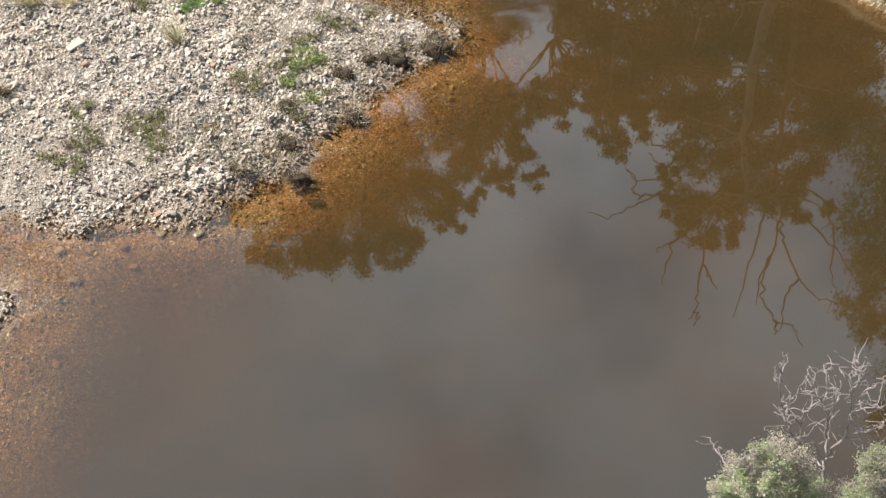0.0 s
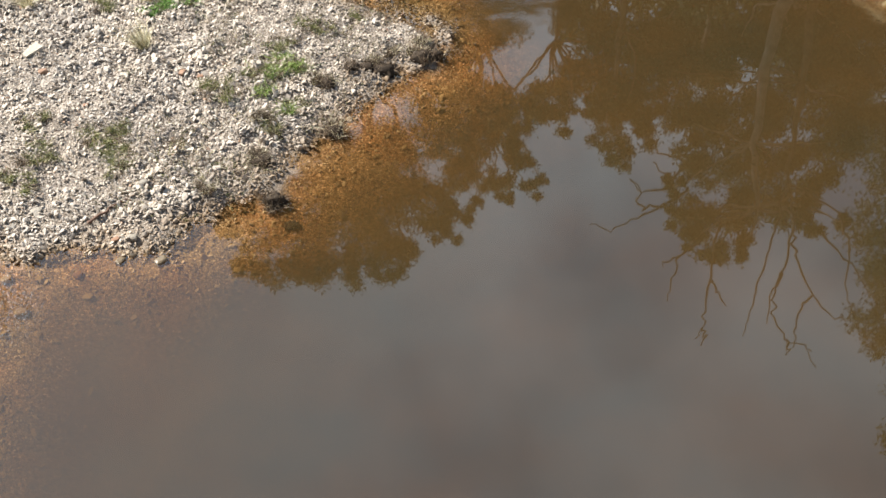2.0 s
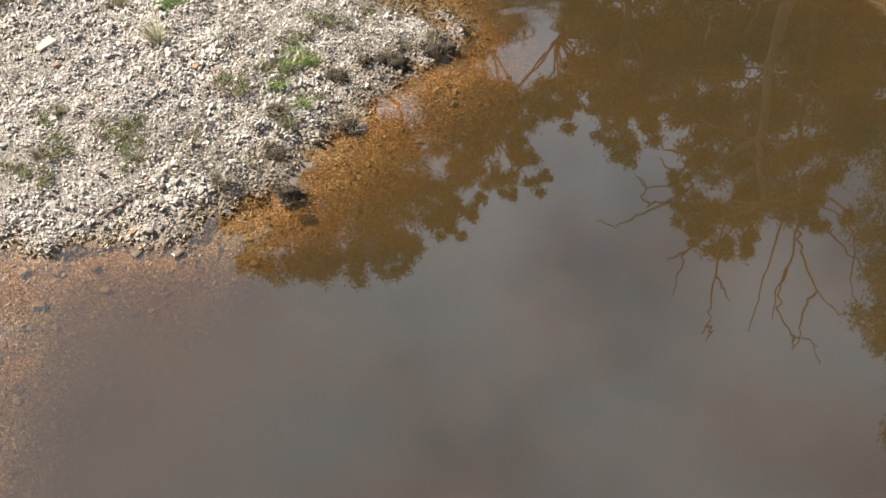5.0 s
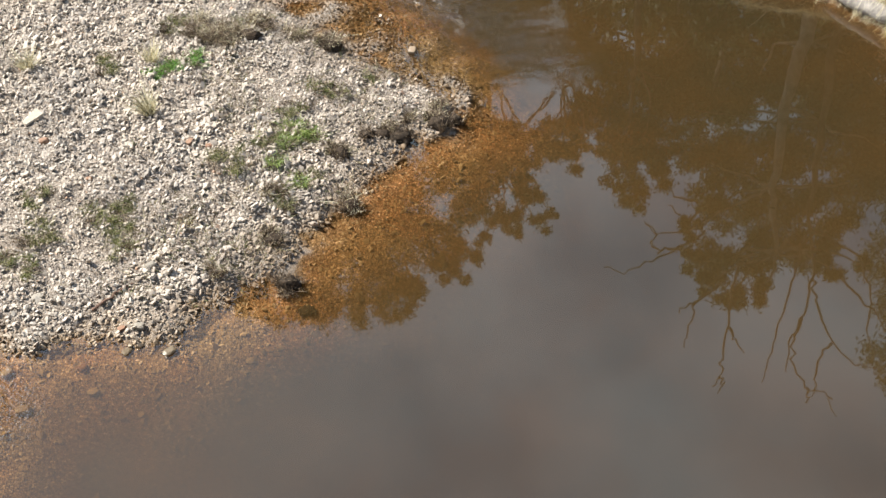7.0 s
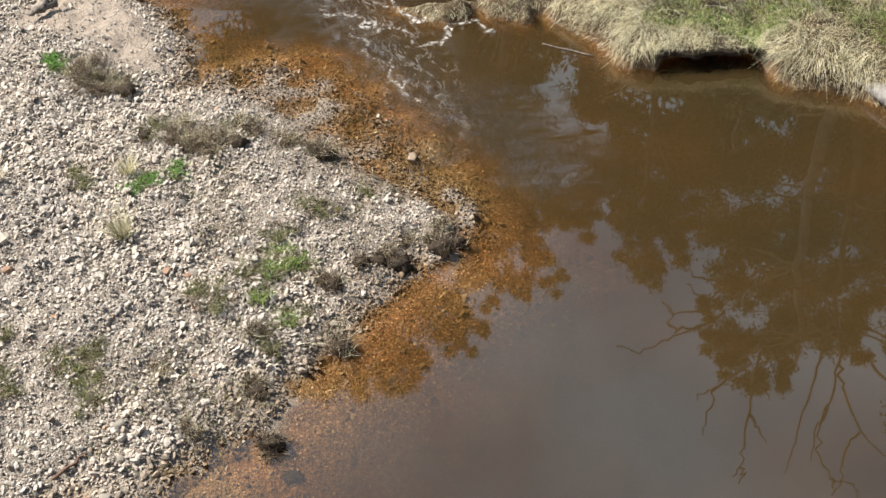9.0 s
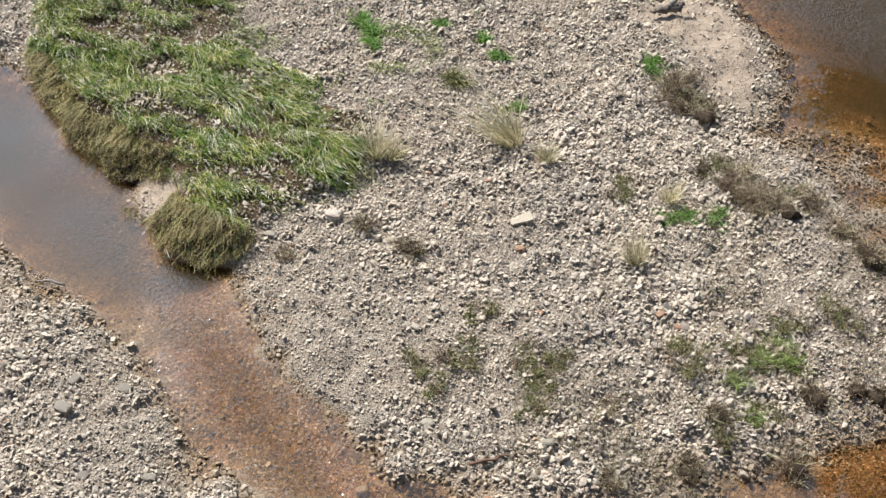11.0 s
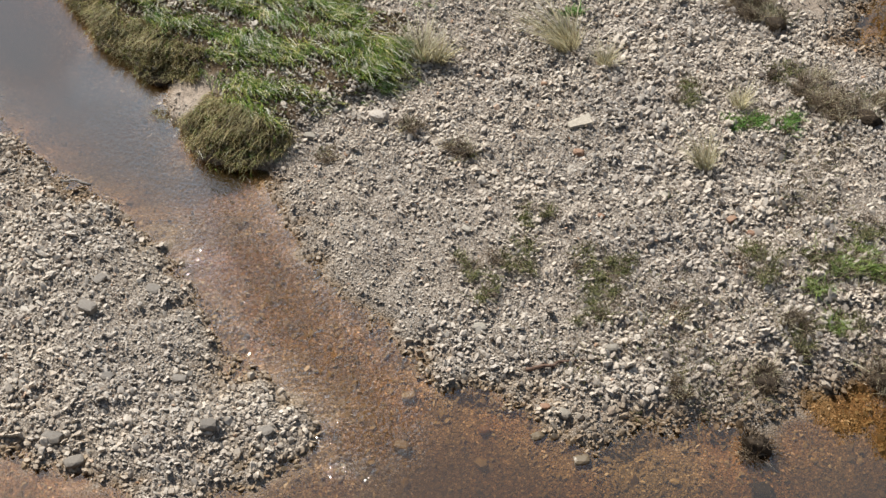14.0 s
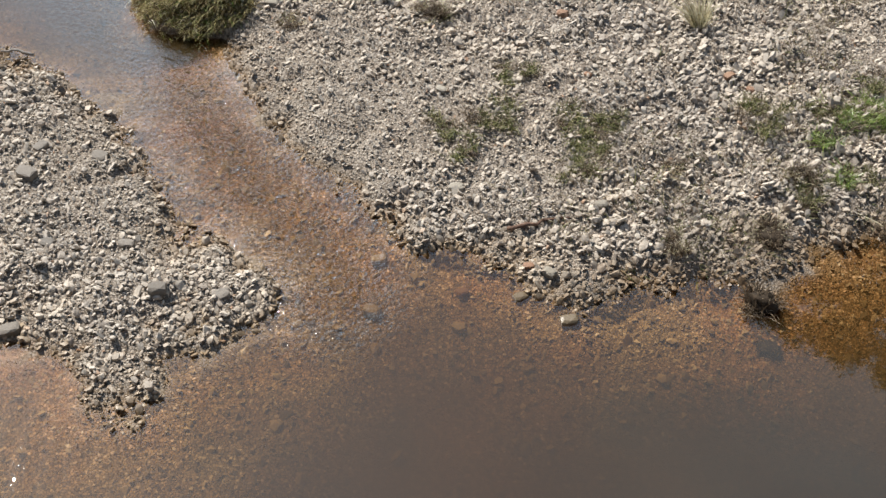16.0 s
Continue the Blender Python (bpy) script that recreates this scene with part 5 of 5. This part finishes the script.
tree((10.2, 21.0), [(10.2, 20.4, 4.5), (10.3, 19.4, 8.5), (10.5, 18.2, 11.5)],
     [(9.6, 18.0, 12.9, 0.64), (9.8, 18.7, 12.2, 0.77), (9.8, 19.4, 11.4, 0.90), (9.9, 17.7, 13.3, 0.51), (10.8, 18.6, 12.3, 1.28), (10.9, 17.3, 13.6, 1.16), (10.3, 16.2, 14.8, 0.58), (10.9, 15.9, 15.1, 1.03), (10.3, 20.1, 10.8, 1.03), (9.5, 20.5, 9.5, 1.0), (8.6, 20.8, 8.2, 0.9)],
     1400, "tall leaning gum tree with dense dark crown", 0.26, density=3000, leaf=0.07)
tree((-1.4, 19.4), [(-1.5, 19.0, 4.0), (-1.6, 18.2, 6.6), (-1.7, 17.4, 8.0)],
     [(-4.37, 16.30, 8.81, 0.38), (-3.89, 16.10, 9.30, 0.48), (-3.29, 16.00, 9.62, 0.50), (-2.61, 16.00, 9.55, 0.50), (-1.94, 16.00, 9.58, 0.48), (-1.15, 16.00, 9.32, 0.45), (-4.21, 16.80, 8.78, 0.55), (-0.10, 16.10, 8.62, 0.33), (0.19, 16.30, 8.23, 0.30), (-0.33, 16.50, 8.47, 0.50), (-0.82, 16.10, 9.09, 0.40), (-2.64, 16.60, 9.06, 0.86), (-1.62, 16.60, 8.88, 0.86),
      (-0.74, 16.80, 8.43, 0.72), (-3.56, 16.80, 8.96, 0.72), (-1.77, 17.40, 8.39, 0.85), (-2.69, 17.40, 8.56, 0.8), (-1.10, 17.80, 7.92, 0.68), (-0.20, 17.80, 7.19, 0.67), (-1.8, 17.5, 7.8, 0.89),
      (-3.2, 17.8, 4.3, 0.8), (-2.2, 18.2, 3.6, 0.9), (-1.1, 18.4, 4.4, 0.8), (-2.4, 18.4, 5.2, 0.8), (-2.6, 17.9, 7.2, 0.8), (-0.2, 18.2, 6.8, 0.7), (-1.5, 18.4, 6.4, 0.8)],
     1500, "broad round-topped tree behind the riffle", 0.24, density=8500, leaf=0.055)
tree((0.7, 20.4), [(0.6, 20.0, 4.0), (0.5, 19.6, 6.6), (0.5, 19.2, 8.0)],
     [(0.46, 19.20, 6.28, 0.56), (0.16, 19.20, 6.97, 0.52), (0.99, 20.00, 6.20, 0.64), (-0.26, 20.00, 6.43, 0.70), (0.88, 18.60, 9.67, 0.31), (1.25, 18.60, 9.98, 0.22), (1.66, 18.60, 9.65, 0.31), (1.89, 18.60, 9.41, 0.19), (0.51, 18.00, 9.40, 0.29), (0.60, 18.60, 8.37, 0.47), (1.18, 18.60, 8.36, 0.35), (0.27, 18.60, 9.14, 0.48), (1.32, 18.60, 8.81, 0.28), (1.0, 18.3, 9.3, 0.41), (0.2, 18.5, 9.1, 0.47), (1.2, 18.9, 8.6, 0.26), (0.5, 19.4, 8.1, 0.59), (1.3, 18.6, 9.0, 0.38), (0.3, 19.0, 8.5, 0.5), (-0.2, 18.8, 8.7, 0.45), (0.8, 19.3, 8.2, 0.55), (1.5, 19.2, 8.1, 0.45), (0.0, 19.3, 7.6, 0.5)], 1600, "thin gum tree with loose leafy sprays", 0.13, mat=pale_bark_mat)
tree((2.0, 19.6), [(2.0, 19.2, 3.0), (1.9, 18.8, 4.6), (1.9, 18.2, 5.6)],
     [(2.21, 17.20, 6.73, 0.30), (1.77, 17.20, 6.54, 0.30), (1.39, 17.20, 6.35, 0.32), (2.55, 17.20, 6.33, 0.32), (0.87, 17.60, 6.53, 0.43), (2.58, 18.00, 6.06, 0.44), (1.8, 17.5, 6.4, 0.48), (2.2, 17.7, 6.2, 0.48), (2.8, 17.8, 6.1, 0.53), (0.9, 17.3, 6.6, 0.43), (2.7, 18.3, 5.6, 0.64), (3.7, 18.0, 5.9, 0.64), (4.0, 18.3, 5.6, 0.64), (2.1, 18.5, 5.2, 0.40)],
     1700, "many-stemmed gum tree with open crown", 0.13)
# woodland behind
for k, (bx, by, top, wide) in enumerate([(-5.0, 24.5, 9.5, 1.7), (-2.4, 26.0, 10.4, 1.9), (0.8, 24.5, 9.4, 1.7), (3.6, 22.5, 8.6, 1.7), (6.2, 22.5, 8.8, 1.7), (8.8, 23.5, 9.6, 1.8), (12.0, 22.0, 10.0, 1.8), (13.6, 18.0, 9.0, 1.7), (9.0, 17.2, 5.6, 1.2), (4.2, 20.4, 6.6, 1.4), (-0.8, 22.0, 7.4, 1.5), (7.6, 19.6, 7.2, 1.4), (5.0, 25.5, 11.0, 1.9), (1.0, 27.5, 11.5, 2.0), (-7.8, 26.5, 9.5, 1.8), (9.5, 26.0, 11.5, 1.9), (3.8, 20.9, 8.2, 1.3), (5.2, 20.2, 8.8, 1.3)]):
    r = np.random.default_rng(1800 + k)
    cl = [(bx + r.normal(0, wide * 0.55), by + r.normal(0, wide * 0.5), top * u, wide * r.uniform(0.40, 0.62)) for u in (0.30, 0.38, 0.46, 0.54, 0.62, 0.70, 0.78, 0.85, 0.92)]
    tree((bx, by), [(bx + 0.1, by, top * 0.35), (bx - 0.1, by + 0.1, top * 0.6), (bx, by, top * 0.85)], cl, 1900 + 11 * k, "woodland gum tree with dull green crown", 0.17, density=1200, leaf=0.13)

# ---- half-dead shrub on the near bank ----
t = new("bank_shrub")
tagged(t, "half-dead shrub with bare grey twigs and pale green foliage", "shrub")
zb = ground_z(1.0, -1.15)[0]
TRUNKS = [[(1.024, -0.882, 5.937), (0.992, -0.910, 6.051), (0.981, -0.895, 6.112), (0.989, -0.875, 6.132), (0.989, -0.849, 6.160), (0.975, -0.851, 6.224), (0.970, -0.863, 6.259), (0.925, -0.893, 6.366), (0.894, -0.904, 6.422), (0.877, -0.904, 6.452)],
        [(0.981, -0.895, 6.112), (0.958, -0.865, 6.118), (0.931, -0.853, 6.142), (0.897, -0.863, 6.184), (0.870, -0.877, 6.253), (0.835, -0.912, 6.346), (0.804, -0.949, 6.437), (0.784, -0.964, 6.509), (0.790, -0.944, 6.527)],
        [(0.989, -0.875, 6.132), (1.002, -0.872, 6.164), (1.013, -0.887, 6.220), (1.004, -0.900, 6.286), (0.984, -0.932, 6.375), (0.953, -0.967, 6.479), (0.940, -0.968, 6.534), (0.942, -0.947, 6.558)]]
SIDES = [[(0.970, -0.863, 6.259), (0.952, -0.904, 6.364), (0.929, -0.935, 6.464)],
        [(0.913, -0.850, 6.220), (0.902, -0.861, 6.260), (0.906, -0.875, 6.314), (0.921, -0.894, 6.371), (0.920, -0.912, 6.420), (0.913, -0.913, 6.476), (0.906, -0.884, 6.485)],
        [(0.931, -0.853, 6.142), (0.913, -0.850, 6.220), (0.868, -0.886, 6.306), (0.839, -0.912, 6.354), (0.836, -0.924, 6.409), (0.852, -0.917, 6.416)],
        [(0.984, -0.932, 6.375), (0.991, -0.963, 6.428), (1.012, -0.977, 6.452), (1.041, -0.965, 6.426)],
        [(0.953, -0.967, 6.479), (0.949, -0.984, 6.535), (0.954, -0.986, 6.574), (0.949, -0.957, 6.573)],
        [(0.970, -0.968, 6.459), (0.968, -0.999, 6.534), (0.980, -1.004, 6.566), (1.008, -0.994, 6.560)]]
LOW = [[(0.997, -0.918, 6.334), (1.017, -0.918, 6.301), (1.038, -0.930, 6.258), (1.039, -0.968, 6.240), (1.045, -0.990, 6.236)],
        [(1.020, -0.907, 6.263), (1.039, -0.934, 6.314), (1.078, -0.933, 6.334)],
        [(1.052, -0.920, 5.993), (1.039, -0.979, 6.140), (1.046, -0.994, 6.232), (1.095, -0.958, 6.242)],
        [(0.766, -0.959, 6.037), (0.727, -0.974, 6.167), (0.719, -0.935, 6.184), (0.709, -0.903, 6.168), (0.700, -0.870, 6.169)]]
r = np.random.default_rng(2100)
first = Vector(TRUNKS[0][0])
stem("main_stem", [(1.0, -1.12, zb - 0.1), (1.01, -1.0, 5.4), first], (0.016, 0.009, 0.0042), twig_mat, t, 2000, 4, 0.006, 6)
for k, foot in enumerate((LOW[2][0], LOW[3][0])):
    stem("side_stem", [(1.0, -1.12, zb - 0.1), Vector((1.0, -1.05, 5.2)).lerp(Vector(foot), 0.4), foot], (0.012, 0.007, 0.003), twig_mat, t, 2005 + k, 4, 0.006, 6)
for k, pts in enumerate(TRUNKS + SIDES + LOW):
    thick = 0.0042 if k == 0 else 0.0028 if k < 3 else 0.0019
    stem("branch", pts, np.linspace(thick, 0.0009, len(pts)), twig_mat, t, 2020 + k, 3, 0.0022, 6, 0.12)
    for j in range(20 if k < 3 else 11):      # crooked dead twigs, thickest towards the tips
        u = (1 - 0.75 * r.random() ** 1.6) * (len(pts) - 1.001)
        a = Vector(pts[int(u)]).lerp(Vector(pts[int(u) + 1]), u % 1)
        d = Vector((r.normal(0, 0.020), r.normal(0, 0.016), r.normal(0.014, 0.018)))
        bend = Vector(r.normal(0, 0.008, 3))
        stem("twiglet", [a, a + d * 0.45 + bend, a + d + bend * 0.4, a + d * 1.25 + Vector(r.normal(0, 0.008, 3))], (0.0011, 0.0010, 0.0008, 0.0005), twig_mat, t, 2050 + 23 * k + j, 2, 0.0016, 4)
FOLIAGE = np.array([(0.77, -0.99, 6.30, 0.021), (0.80, -1.00, 6.27, 0.035), (0.84, -0.95, 6.24, 0.041), (0.89, -0.94, 6.19, 0.041), (0.76, -1.04, 6.27, 0.035), (0.81, -1.02, 6.22, 0.041), (0.88, -0.97, 6.14, 0.041), (0.91, -0.94, 6.16, 0.035), (0.71, -1.00, 6.16, 0.035), (0.73, -1.03, 6.25, 0.035), (0.73, -1.02, 6.28, 0.028), (0.87, -0.98, 6.09, 0.048), (0.79, -1.03, 6.18, 0.041), (0.73, -0.99, 6.11, 0.035), (0.96, -0.93, 6.04, 0.041), (1.04, -1.01, 6.30, 0.035), (1.05, -1.04, 6.28, 0.035), (1.04, -1.04, 6.21, 0.041), (1.09, -1.03, 6.18, 0.041), (1.03, -0.99, 6.11, 0.035)])
green_leaf_mat = plant_material("pale_green_leaf", [(0.0, (0.20, 0.26, 0.12)), (0.5, (0.32, 0.37, 0.20)), (1.0, (0.46, 0.48, 0.32))])
dry_leaf_mat = plant_material("dry_leaf", [(0.0, (0.20, 0.175, 0.135)), (0.6, (0.38, 0.34, 0.27)), (1.0, (0.56, 0.51, 0.42))])
living = FOLIAGE[[0, 1, 4, 5, 6, 8, 11, 12, 13, 14, 15, 17]]
for nm, mt, sd, part_of, dense in (("green_foliage", green_leaf_mat, 2200, living, 900000), ("dry_foliage", dry_leaf_mat, 2300, FOLIAGE, 650000)):
    v, f = leaf_cloud(part_of * [1, 1, 1, 1.35], dense, 0.0034, sd, 700)
    mesh_object(nm, v, f, mt, t)
r = np.random.default_rng(2400)
for k in range(110):      # fine bare twigs standing out of the foliage
    c = FOLIAGE[r.integers(0, len(FOLIAGE))]
    a = Vector(c[:3] + r.normal(0, 0.4, 3) * c[3])
    d = Vector((r.normal(0, 0.018), r.normal(0, 0.012), abs(r.normal(0.030, 0.014))))
    stem("twiglet", [a, a + d * 0.5 + Vector(r.normal(0, 0.006, 3)), a + d], (0.0010, 0.0009, 0.0005), twig_mat, t, 2500 + k, 3, 0.0018, 4)
